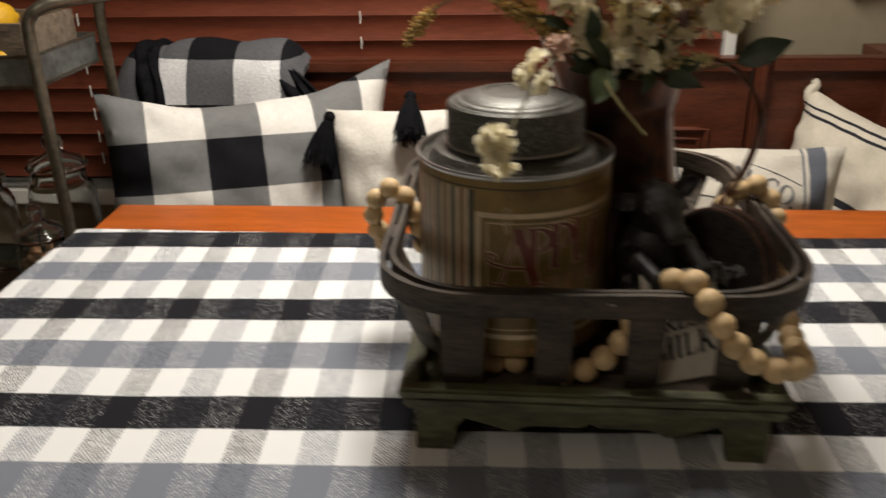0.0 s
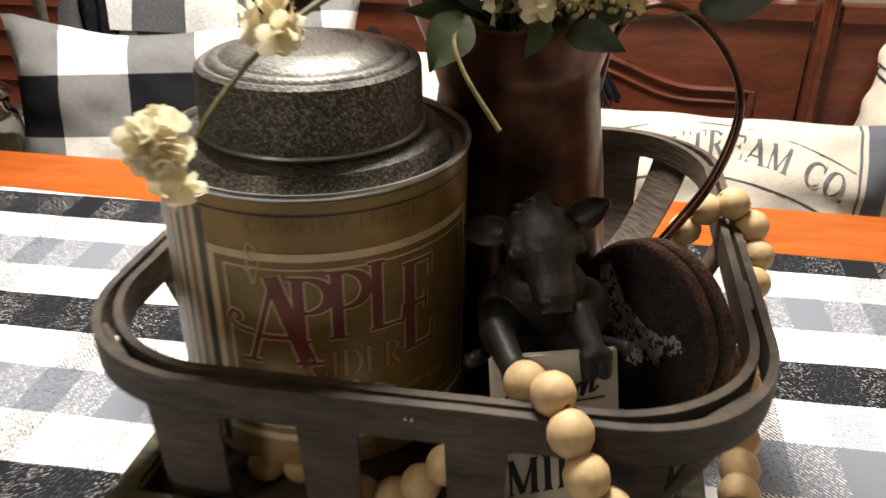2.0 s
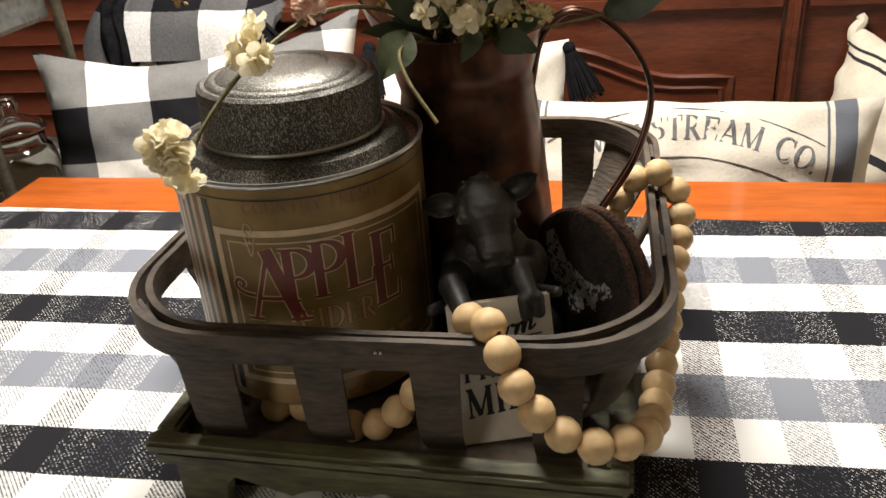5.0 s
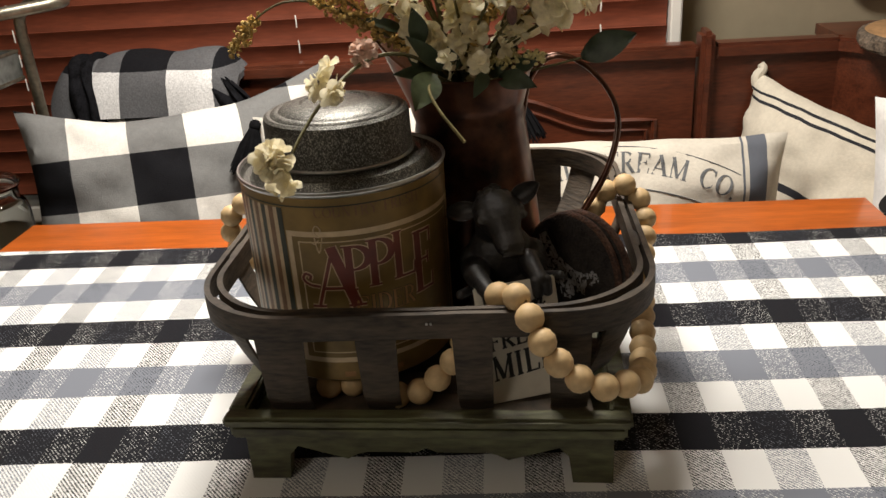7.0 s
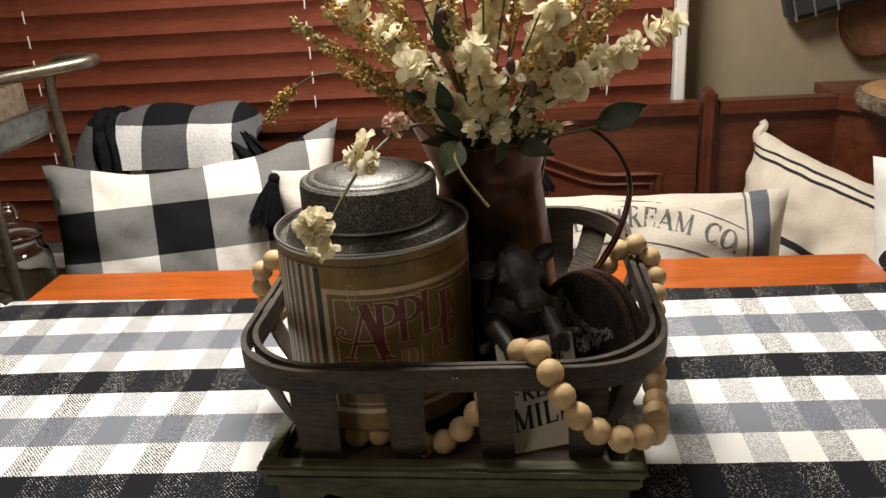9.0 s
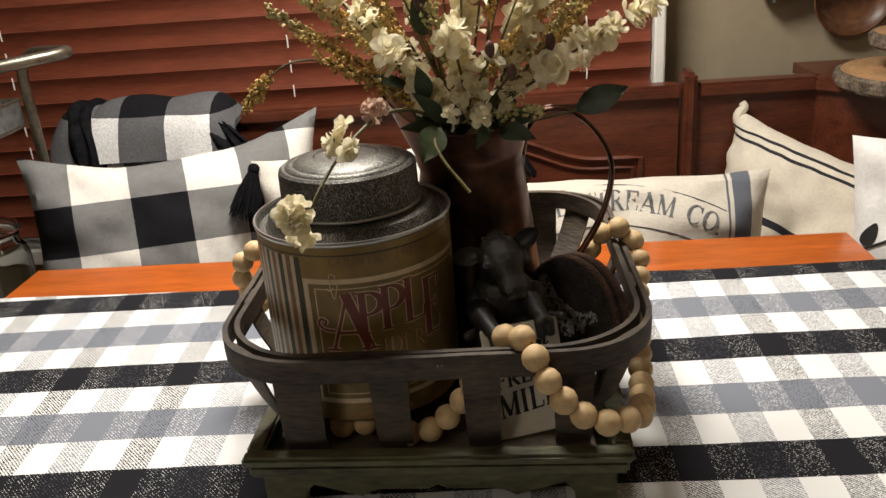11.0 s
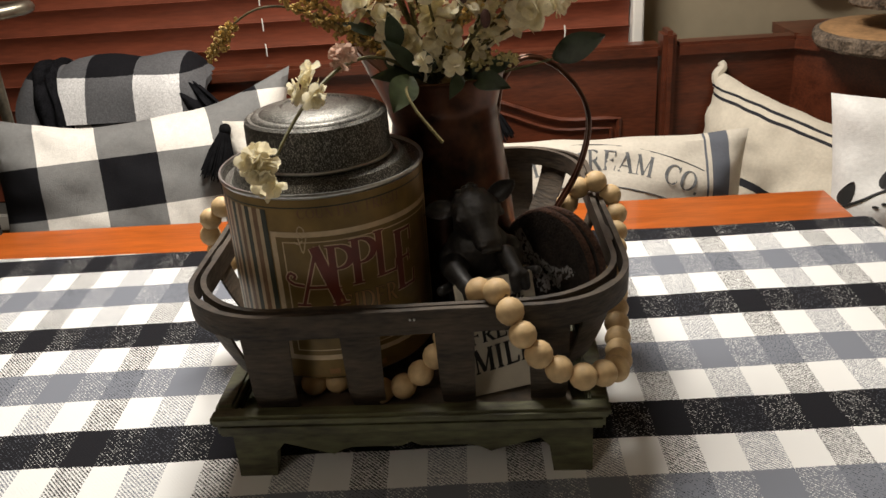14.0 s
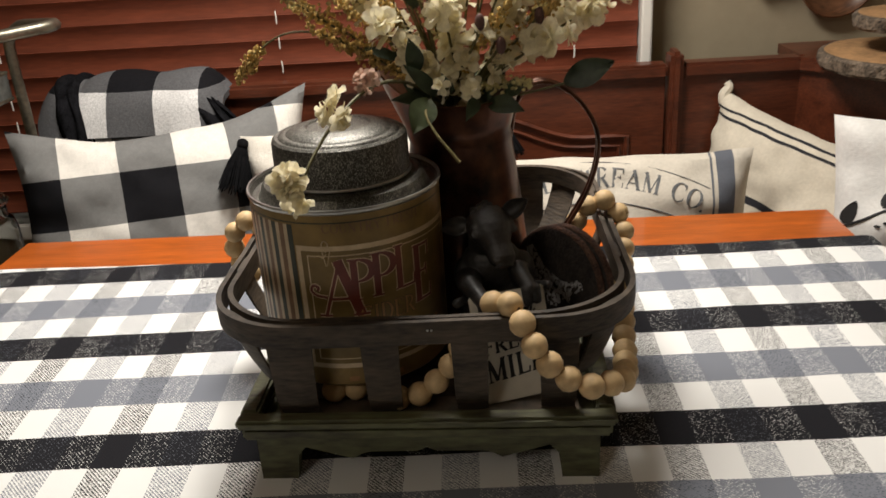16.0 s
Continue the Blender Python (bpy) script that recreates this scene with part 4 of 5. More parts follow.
sign = holder("farm_sign", "small cream sign with black farm milk lettering", "sign")
S_TL, S_TR = Vector((0.1865, 0.6375, 0.9055)), Vector((0.2485, 0.6545, 0.9075))
S_BL = Vector((0.1965, 0.6085, BASE + 0.001))
SX = (S_TR - S_TL).normalized()
SH = (S_TL - S_BL)
SH = SH - SH.dot(SX) * SX
SN = SX.cross(SH).normalized()
SW, SHT = (S_TR - S_TL).length, (S_TL.z - BASE - 0.001) / SH.normalized().z
SU = SH.normalized()


def on_sign(x, y, out=0.0):
    return S_TL + SX * x + SU * y + SN * out


bm = bmesh.new()
verts = [bm.verts.new(on_sign(x, y, d)) for d in (0.0, -0.003) for x, y in ((0, 0), (SW, 0), (SW, -SHT), (0, -SHT))]
for f in ((0, 3, 2, 1), (4, 5, 6, 7), (0, 1, 5, 4), (1, 2, 6, 5), (2, 3, 7, 6), (3, 0, 4, 7)):
    bm.faces.new([verts[k] for k in f])
bmesh.ops.recalc_face_normals(bm, faces=bm.faces)
bmesh.ops.bevel(bm, geom=bm.edges[:], offset=0.0012, segments=2, affect="EDGES")
part("board", bm, SIGN, sign)
for text, height, wide, y in (("FRESH", 0.0130, 0.052, -0.0475), ("MILK", 0.0185, 0.053, -0.0705)):
    bm = capitals(text, height, wide, 0.0002)
    for v in bm.verts:
        v.co = on_sign(0.032 + v.co.x, y + v.co.y + 0.10 * v.co.x, 0.0005 + v.co.z)
    part("lettering", bm, INK, sign, smooth=False)
# the script word, drawn with a broad pen: one stroke after another
bm = bmesh.new()
for k, stroke in enumerate((
    [(0.006, -0.020), (0.008, -0.0235), (0.013, -0.021), (0.017, -0.0150), (0.024, -0.0125), (0.030, -0.0115)],
    [(0.022, -0.0125), (0.0185, -0.019), (0.0150, -0.0265), (0.0110, -0.0290), (0.0090, -0.0270)],
    [(0.0130, -0.0195), (0.0180, -0.0190), (0.0225, -0.0175)],
    [(0.0300, -0.0190), (0.0265, -0.0185), (0.0240, -0.0225), (0.0262, -0.0250), (0.0295, -0.0210), (0.0305, -0.0185), (0.0295, -0.0240), (0.0325, -0.0215)],
    [(0.0335, -0.0180), (0.0320, -0.0245), (0.0345, -0.0190), (0.0375, -0.0175), (0.0378, -0.0190)],
    [(0.0405, -0.0170), (0.0388, -0.0235), (0.0415, -0.0180), (0.0440, -0.0165), (0.0435, -0.0230), (0.0460, -0.0170), (0.0490, -0.0155), (0.0480, -0.0215), (0.0520, -0.0185)],
)):
    line = glide([(x, y, 0) for x, y in stroke], 6)
    halves = []
    for j, p in enumerate(line):
        d = (line[min(j + 1, len(line) - 1)] - line[max(j - 1, 0)]).normalized()
        halves.append(0.00045 + 0.0010 * abs(d.y * 0.75 - d.x * 0.35))
    pen(bm, [(p.x, p.y) for p in line], halves, k * 1e-5)
for v in bm.verts:
    v.co = on_sign(v.co.x + 0.002, v.co.y, 0.0005 + v.co.z)
part("lettering", bm, INK, sign, "flowing black script word", smooth=False)
bm = bmesh.new()
tube([on_sign(0.034, -0.0275, 0.0004), on_sign(0.044, -0.0255, 0.0004), on_sign(0.057, -0.0245, 0.0004)], 0.0005, 4, bm=bm)
part("flourish", bm, INK, sign)

# ---- stacked wood slice coasters ----
CN_ = Vector((-0.73, -0.67, 0.12)).normalized()
CXD = Vector((0, 0, 1)).cross(CN_).normalized()
CYD = CN_.cross(CXD)
CC, CRAD = Vector((0.266, 0.724, 0.8740)), 0.0535
frame_c = Matrix((CXD, CYD, CN_)).transposed().to_4x4()
for k in range(2):
    bm = bmesh.new()
    lathe([(0, -0.0038), (CRAD - 0.002, -0.0038), (CRAD, -0.002), (CRAD + 0.0003, 0.0005), (CRAD - 0.0005, 0.0025), (CRAD - 0.0025, 0.0038), (0, 0.0038)], 40, bm=bm)
    for v in bm.verts:
        v.co *= 1 + 0.012 * noise.noise((math.atan2(v.co.y, v.co.x) * 2, k * 3.1, 0)) if v.co.xy.length > 0.01 else 1
    for f in bm.faces:
        f.normal_update()
        f.material_index = 0 if abs(f.normal.z) > 0.9 else 1
    ob = finish("wood_coaster", bm, (COASTER, COASTER_EDGE))
    tagged(ob, "round dark wood slice coaster with a grey stencilled front" if k == 0 else "round dark wood slice coaster standing in a stack", "coaster", "coasters in the basket")
    ob.matrix_world = Matrix.Translation(CC - CN_ * (0.0088 * k) + CXD * (0.004 * k) + Vector((0, 0, 0.0015 * k))) @ frame_c
    if k == 0:
        st = bmesh.new()
        # a grazing-animal-shaped patch of broken grey paint
        body = [(-0.037, 0.026), (-0.029, 0.031), (-0.013, 0.014), (0.004, 0.007), (0.018, 0.006), (0.026, 0.012), (0.036, 0.008), (0.032, 0.001), (0.024, -0.002), (0.020, -0.006), (0.022, -0.012), (0.012, -0.012), (0.006, -0.020), (-0.004, -0.021), (-0.008, -0.012), (-0.024, -0.006), (-0.032, 0.004)]
        loop = [st.verts.new((x, y, 0.0042)) for x, y in body]
        face = st.faces.new(loop)
        bmesh.ops.triangulate(st, faces=[face])
        for _ in range(6):
            bmesh.ops.subdivide_edges(st, edges=[e for e in st.edges if e.calc_length() > 0.0013], cuts=1)
            bmesh.ops.triangulate(st, faces=st.faces)
        gone = [f for f in st.faces if abs(noise.noise(f.calc_center_median() * 190)) < 0.075 or noise.noise(f.calc_center_median() * 330 + Vector((3, 1, 0))) > 0.30]
        bmesh.ops.delete(st, geom=gone, context="FACES")
        for v in st.verts:
            v.co.x += 0.0012 * noise.noise(v.co * 500)
            v.co.y += 0.0012 * noise.noise(v.co * 500 + Vector((5, 0, 0)))
        bmesh.ops.recalc_face_normals(st, faces=st.faces)
        part("stencil", st, STENCIL, ob, "worn grey stencilled animal shape")

# ---- bead garland ----
garland = holder("bead_garland", "strand of natural round wooden beads draped over the basket", "garland")
bead_mesh = bmesh.new()
lathe([(0.0016, -0.0094), (0.0030, -0.0095), (0.0062, -0.0078), (0.0088, -0.0046), (0.0100, 0.0), (0.0088, 0.0046), (0.0062, 0.0078), (0.0030, 0.0095), (0.0016, 0.0094), (0.0014, 0.006), (0.0014, -0.006)], 20, bm=bead_mesh, close=True)
bead0 = finish("bead", bead_mesh, BEAD, garland)
bead_first = True


def strand(points, spacing=0.0186):
    """Beads threaded on a cord along a smooth line."""
    global bead_first
    line = glide(points, 45)
    part("cord", tube(line, 0.0011, 5), CORD, garland)
    walked, last, prev = 0.0, line[0], line[0]
    for k, p in enumerate(line):
        walked += (p - prev).length
        prev = p
        if k == 0 or walked >= spacing:
            walked = 0.0
            way = (line[min(k + 1, len(line) - 1)] - line[max(k - 1, 0)]).normalized()
            m = Matrix.Translation(p) @ way.to_track_quat("Z", "Y").to_matrix().to_4x4() @ pose(0, 0, 0, 0, 0, 40 * k)
            if bead_first:
                one, bead_first = bead0, False
            else:
                one = new("bead", bead0.data)
                one.parent = garland
            s = 1.05 + 0.02 * math.sin(k * 1.9)
            one.matrix_basis = m @ Matrix.Diagonal((s, s, s, 1))


# inside, over the front rim, round the corner outside, and up over the side rim
strand([(0.2065, 0.609, 0.9140), (0.2210, 0.594, 0.9190), (0.2325, 0.5755, 0.902), (0.2430, 0.5705, 0.886), (0.259, 0.5695, 0.870), (0.282, 0.571, 0.860), (0.297, 0.582, 0.857), (0.308, 0.600, 0.850), (0.315, 0.640, 0.844), (0.3195, 0.675, 0.850), (0.325, 0.715, 0.860), (0.331, 0.755, 0.875), (0.336, 0.782, 0.893), (0.333, 0.797, 0.911), (0.315, 0.800, 0.9265), (0.298, 0.800, 0.914), (0.289, 0.802, 0.894), (0.284, 0.806, 0.872)])
strand([(0.126, 0.611, BASE + 0.010), (0.141, 0.609, BASE + 0.013), (0.153, 0.608, BASE + 0.022), (0.166, 0.608, BASE + 0.034), (0.176, 0.609, BASE + 0.049), (0.183, 0.611, BASE + 0.064)])
strand([(0.070, 0.626, BASE + 0.0097), (0.090, 0.628, BASE + 0.0097)])
strand([(-0.002, 0.796, 0.862), (-0.006, 0.792, 0.885), (-0.012, 0.788, 0.906), (-0.027, 0.786, 0.925), (-0.044, 0.788, 0.915), (-0.050, 0.792, 0.894), (-0.046, 0.798, 0.873), (-0.038, 0.806, 0.852)])


# ---- cushions and throw ----
def stripe_material(name, base, stripes, axis, rough=0.95, weave=0.0016):
    """Plain woven cloth with stripes across one axis. stripes: (from, to, colour)."""
    m = mat(name, base, rough, vary=0.05, grain=30, bump=0.35)
    nt = m.node_tree
    n, l = nt.nodes, nt.links
    b = n["Principled BSDF"]
    b.inputs["Specular IOR Level"].default_value = 0.15
    last = n["Mix"].outputs[2]
    sep = n.new("ShaderNodeSeparateXYZ")
    l.new(n["Texture Coordinate"].outputs["Object"], sep.inputs[0])
    for lo, hi, colour in stripes:
        cmp_ = n.new("ShaderNodeMath")
        cmp_.operation = "COMPARE"
        cmp_.inputs[1].default_value, cmp_.inputs[2].default_value = (lo + hi) / 2, (hi - lo) / 2
        l.new(sep.outputs[axis], cmp_.inputs[0])
        mix = n.new("ShaderNodeMix")
        mix.data_type = "RGBA"
        mix.inputs[7].default_value = (*colour, 1)
        l.new(cmp_.outputs[0], mix.inputs[0]), l.new(last, mix.inputs[6])
        last = mix.outputs[2]
    l.new(last, b.inputs["Base Color"])
    wave = n.new("ShaderNodeTexVoronoi")
    wave.inputs["Scale"].default_value = 1 / weave
    l.new(n["Texture Coordinate"].outputs["Object"], wave.inputs["Vector"])
    b2 = n.new("ShaderNodeBump")
    b2.inputs["Strength"].default_value, b2.inputs["Distance"].default_value = 0.35, 0.0005
    l.new(wave.outputs["Distance"], b2.inputs["Height"])
    l.new(n["Bump"].outputs[0], b2.inputs["Normal"])
    l.new(b2.outputs[0], b.inputs["Normal"])
    return m


BLUEGREY = (0.13, 0.14, 0.165)
SACK = stripe_material("cream_grain_sack_linen", (0.66, 0.61, 0.52), ((0.215, 0.246, BLUEGREY), (0.204, 0.208, BLUEGREY), (-0.246, -0.215, BLUEGREY), (-0.208, -0.204, BLUEGREY)), 0)
TICKING = stripe_material("cream_ticking", (0.66, 0.60, 0.49), ((0.131, 0.1365, (0.03, 0.03, 0.035)), (0.1455, 0.150, (0.03, 0.03, 0.035)), (0.004, 0.018, (0.03, 0.03, 0.035))), 2)
WHITE = stripe_material("white_cotton", (0.80, 0.79, 0.76), (), 0)
FLEECE = stripe_material("cream_fleece", (0.74, 0.70, 0.62), (), 0, weave=0.004)
PLAID = solid_check("buffalo_check_cotton", (0.192, 0.178), (-0.074, 0.030), (0.78, 0.75, 0.69), (0.20, 0.20, 0.195), (0.011, 0.011, 0.013), grain=500.0, turn=4.0)
BLACK_FLEECE = mat("black_fleece", (0.011, 0.011, 0.013), 0.95, vary=0.45, grain=60, bump=0.6)
THROW = solid_check("buffalo_check_fleece", (0.19, 0.21), (-0.045, 0.082), (0.76, 0.75, 0.74), (0.115, 0.115, 0.12), (0.010, 0.010, 0.012), grain=160.0)


def pillow_shape(w, h, t, seed=0.0, pinch=0.07, sag=0.0, skew=0.0):
    """A function from (u, v, side), each -1 to 1, to a point of a stuffed cushion that stands in x and z and faces -y."""

    def at(u, v, side):
        puff = max(0.0, (1 - abs(u) ** 3.0) * (1 - abs(v) ** 3.0)) ** 0.55
        x = w / 2 * u * (1 - pinch * (1 - v * v))
        z = h / 2 * v * (1 - pinch * (1 - u * u)) - sag * (1 - u * u) * max(0, v) * h + skew * u * max(0, v)
        rim = max(abs(u), abs(v))
        wrinkle = 0.013 * noise.noise((u * 2.6 + seed, v * 2.6, side)) + 0.005 * noise.noise((u * 6 + v * 4 + seed, v * 2 - u * 3, side)) + 0.008 * noise.noise((u * 7 + seed, v * 5, side)) * rim
        return Vector((x, side * (t / 2 * puff + 0.002) + wrinkle * min(1, puff * 3), z + 0.006 * noise.noise((u * 3, seed, 0)) * abs(v)))

    return at


def pillow(at, n=34):
    bm = bmesh.new()
    grids = {}
    for side in (-1, 1):
        grids[side] = [[bm.verts.new(at(2 * i / n - 1, 2 * j / n - 1, side)) for j in range(n + 1)] for i in range(n + 1)]
        for i in range(n):
            for j in range(n):
                bm.faces.new((grids[side][i][j], grids[side][i + 1][j], grids[side][i + 1][j + 1], grids[side][i][j + 1]))
    for i in range(n):
        for j in (0, n):
            bm.faces.new((grids[-1][i][j], grids[-1][i + 1][j], grids[1][i + 1][j], grids[1][i][j]))
            bm.faces.new((grids[-1][j][i], grids[-1][j][i + 1], grids[1][j][i + 1], grids[1][j][i]))
    bmesh.ops.recalc_face_normals(bm, faces=bm.faces)
    return bm


def cushion(name, label, at, material, place, yaw, lean, roll=0.0):
    thing = holder(name, label, "cushion")
    thing.matrix_world = pose(*place) @ pose(0, 0, 0, 0, 0, yaw) @ pose(0, 0, 0, -lean, roll, 0)
    part("cover", pillow(at), material, thing)
    return thing


def onto(at, w, h, pinch, x, z, out):
    """A point of a cushion's front over the flat place (x, z)."""
    u, v = 2 * x / w, 2 * z / h
    u, v = u / (1 - pinch * (1 - v * v)), v / (1 - pinch * (1 - u * u))
    p = at(max(-1, min(1, u)), max(-1, min(1, v)), -1)
    return Vector((x, p.y - out, z))


def tassel(parent, place, turn, size=0.088):
    bm = bmesh.new()
    bmesh.ops.create_icosphere(bm, subdivisions=2, radius=0.011)
    rng = random.Random(int(place[0] * 1000))
    for k in range(130):
        a, s = rng.uniform(0, 6.28), rng.uniform(0.2, 1) ** 0.5
        e = Vector((math.cos(a) * s * 0.030, math.sin(a) * s * 0.030, -size * rng.uniform(0.8, 1.05)))
        tube([(0.006 * math.cos(a), 0.006 * math.sin(a), 0), e * 0.5 + Vector((math.cos(a), math.sin(a), 0)) * 0.006, e], 0.0014, 4, bm=bm)
    ob = part("tassel", bm, YARN, parent, "black yarn tassel")
    ob.matrix_basis = pose(*place, *turn)


YARN = mat("black_yarn", (0.008, 0.008, 0.009), 0.95, vary=0.3, grain=60)
for one in (YARN, BLACK_FLEECE):
    one.node_tree.nodes["Principled BSDF"].inputs["Specular IOR Level"].default_value = 0.08

# checked cushion
AT1 = pillow_shape(0.53, 0.46, 0.15, 1.3, 0.10, 0.07, 0.035)
cushion("checked_cushion", "black, grey and white buffalo check cushion on the bench", AT1, PLAID, (-0.378, 1.448, 0.662), 22, 16, 6)

# long white cushion with tassels
AT2 = pillow_shape(0.47, 0.40, 0.13, 4.1, 0.08)
c2 = cushion("tasselled_cushion", "cream fleece cushion with black yarn tassels", AT2, FLEECE, (0.005, 1.490, 0.634), 15, 12, 0)
for x, z, turn in ((-0.232, 0.185, (0, 18, 0)), (0.232, 0.185, (0, -18, 0)), (-0.090, 0.178, (-30, 10, 0))):
    tassel(c2, (x, -0.012 if abs(x) > 0.2 else -0.045, z + (0.0 if abs(x) > 0.2 else 0.035)), turn)

# grain-sack cushion with lettering
W3, H3 = 0.57, 0.322
AT3 = pillow_shape(W3, H3, 0.13, 7.7, 0.06)
c3 = cushion("grain_sack_cushion", "cream linen cushion with grey lettering and stripes", AT3, SACK, (0.396, 1.455, 0.603), -3, 14, 0)
FADED = mat("faded_grey_print", (0.16, 0.165, 0.17), 0.95, vary=0.25, grain=60, bump=0.2)
bm = capitals("MILLSTREAM CO.", 0.034, squeeze=0.94, align=1.0)
RC = 0.36
for v in bm.verts:
    a = (v.co.x + 0.193) / RC
    r = RC + v.co.y
    v.co = onto(AT3, W3, H3, 0.06, r * math.sin(a), r * math.cos(a) - RC + 0.104, 0.0012)
bmesh.ops.recalc_face_normals(bm, faces=bm.faces)
part("lettering", bm, FADED, c3, "faded grey arched lettering", smooth=False)
for lift, span in ((0.078, 0.56), (0.146, 0.50)):
    line = []
    for k in range(31):
        a = -span + 2 * span * k / 30
        r = RC + (lift - 0.088) + 0.0
        line.append(onto(AT3, W3, H3, 0.06, r * math.sin(a), max(-0.15, min(0.150, r * math.cos(a) - RC + 0.088)), 0.0008))
    part("printed_arc", tube(line, 0.0011, 4), FADED, c3)
for k in range(6):
    bar = [onto(AT3, W3, H3, 0.06, -0.10 + 0.036 * k + dx, 0.030, 0.0008) for dx in (0, 0.010, 0.020, 0.028)]
    part("printed_bar", tube(bar, 0.0035, 4, flat=0.3), FADED, c3)

# striped cushion in the corner
AT4 = pillow_shape(0.44, 0.35, 0.12, 11.0, 0.09)
c4 = cushion("striped_cushion", "cream cushion with thin black stripes in the bench corner", AT4, TICKING, (0.772, 1.545, 0.602), -54, 12, 10)

part("corner_knot", tube(glide([(-0.205, 0.0, 0.150), (-0.214, -0.004, 0.168), (-0.212, 0.002, 0.184), (-0.220, 0.0, 0.192)], 4), 0.013, 8, taper=0.007), TICKING, c4, "gathered corner of the cover")

# white cushion with a branch print
W5, H5 = 0.44, 0.43
AT5 = pillow_shape(W5, H5, 0.14, 15.0, 0.07)
c5 = cushion("leaf_print_cushion", "white cotton cushion with a black leafy branch print", AT5, WHITE, (0.955, 1.235, 0.644), -14, 10, 0)
stem = bmesh.new()
curve = [Vector((p[0], p[1])) for p in [(q.x, q.y) for q in glide([(-0.195, 0.046, 0), (-0.15, 0.074, 0), (-0.09, 0.094, 0), (-0.01, 0.098, 0), (0.06, 0.081, 0)], 6)]]
tube([onto(AT5, W5, H5, 0.07, p.x, p.y, 0.001) for p in curve], 0.0022, 5, bm=stem)
part("printed_stem", stem, INK, c5)


def printed_leaf(x, z, length, turn):
    bm = bmesh.new()
    ring = []
    for k in range(14):
        s = 2 * math.pi * k / 14
        px, pz = length / 2 * math.cos(s), length * 0.2 * math.sin(s) * (1 - 0.35 * math.cos(s))
        c, d = math.cos(radians(turn)), math.sin(radians(turn))
        ring.append(bm.verts.new(onto(AT5, W5, H5, 0.07, x + px * c - pz * d, z + px * d + pz * c, 0.0012)))
    bm.faces.new(ring)
    part("printed_leaf", bm, INK, c5, smooth=False)


for x, z, length, turn in ((-0.160, 0.062, 0.040, 70), (-0.108, 0.092, 0.042, 62), (-0.045, 0.108, 0.040, 20), (0.02, 0.115, 0.04, 60), (-0.070, 0.045, 0.055, 50), (0.02, 0.060, 0.05, -50), (0.08, 0.095, 0.05, 30)):
    printed_leaf(x - 0.03, z + 0.006, length, turn)
for x, z in ((-0.125, 0.047), (-0.113, 0.052), (-0.106, 0.044), (-0.096, 0.051), (-0.090, 0.042)):
    printed_leaf(x - 0.03, z + 0.006, 0.010, 0)

# throw over the bench back
throw = bmesh.new()
DROP = 0.024
prof = [(1.618, 0.470), (1.612, 0.56), (1.622, 0.66), (1.640, 0.76), (1.655, 0.830), (1.668, 0.872), (1.690, 0.897), (1.720, 0.908), (1.755, 0.902), (1.776, 0.880), (1.786, 0.83), (1.790, 0.74), (1.790, 0.62)]
prof3 = [(p.y, p.z - DROP) for p in glide([(0, y, z) for y, z in prof], 4)]


def throw_sheet(bm, x0, x1, prof, lift, seed, thick=0.012, slant=0.0, droop=0.040):
    n, m = 30, len(prof)
    layers = []
    for off in (0.0, thick):
        g = []
        for i in range(n + 1):
            u = i / n
            row = []
            for j in range(m):
                a, b = Vector(prof[max(j - 1, 0)]), Vector(prof[min(j + 1, m - 1)])
                d = (b - a).normalized()
                nrm = Vector((-d.y, d.x))
                edge = min(u, 1 - u)
                fold = 0.010 * math.sin(u * 14 + seed) * (1 - j / m) + 0.012 * noise.noise((u * 4 + seed, j * 0.09, 0))
                drop = droop * max(0, 1 - edge / 0.16) ** 2
                q = Vector(prof[j]) + nrm * (off + lift + fold * 0.7)
                x = x0 + (x1 - x0) * u + slant * (q.y - 0.7) + 0.012 * noise.noise((j * 0.15, seed, u * 2))
                row.append(bm.verts.new((x, q.x, q.y - drop * (0.3 + 0.7 * (q.y > 0.8)))))
            g.append(row)
        layers.append(g)
    for g in layers:
        for i in range(n):
            for j in range(m - 1):
                bm.faces.new((g[i][j], g[i + 1][j], g[i + 1][j + 1], g[i][j + 1]))
    for i in range(n):
        for j in (0, m - 1):
            bm.faces.new((layers[0][i][j], layers[1][i][j], layers[1][i + 1][j], layers[0][i + 1][j]))
    for j in range(m - 1):
        for i in (0, n):
            bm.faces.new((layers[0][i][j], layers[0][i][j + 1], layers[1][i][j + 1], layers[1][i][j]))


throw_sheet(throw, -0.700, -0.318, prof3, 0.002, 0.7)
throw_sheet(throw, -0.655, -0.335, prof3[15:38], 0.014, 2.9, slant=0.10)
folds_from = len(throw.faces)
throw_sheet(throw, -0.622, -0.566, prof3[8:34], 0.016, 4.4, thick=0.008, slant=-0.2, droop=0.010)
throw_sheet(throw, -0.232, -0.172, prof3[12:32], 0.014, 6.1, thick=0.008, slant=-0.9, droop=0.010)
throw.faces.ensure_lookup_table()
for f in throw.faces[folds_from:]:
    f.material_index = 1
bmesh.ops.translate(throw, vec=(0.5, -1.66, -0.80), verts=throw.verts)
bmesh.ops.recalc_face_normals(throw, faces=throw.faces)
ob = tagged(finish("throw_blanket", throw, (THROW, BLACK_FLEECE)), "black and white buffalo check fleece throw over the bench back", "blanket")
ob.matrix_world = pose(-0.5, 1.66, 0.80)

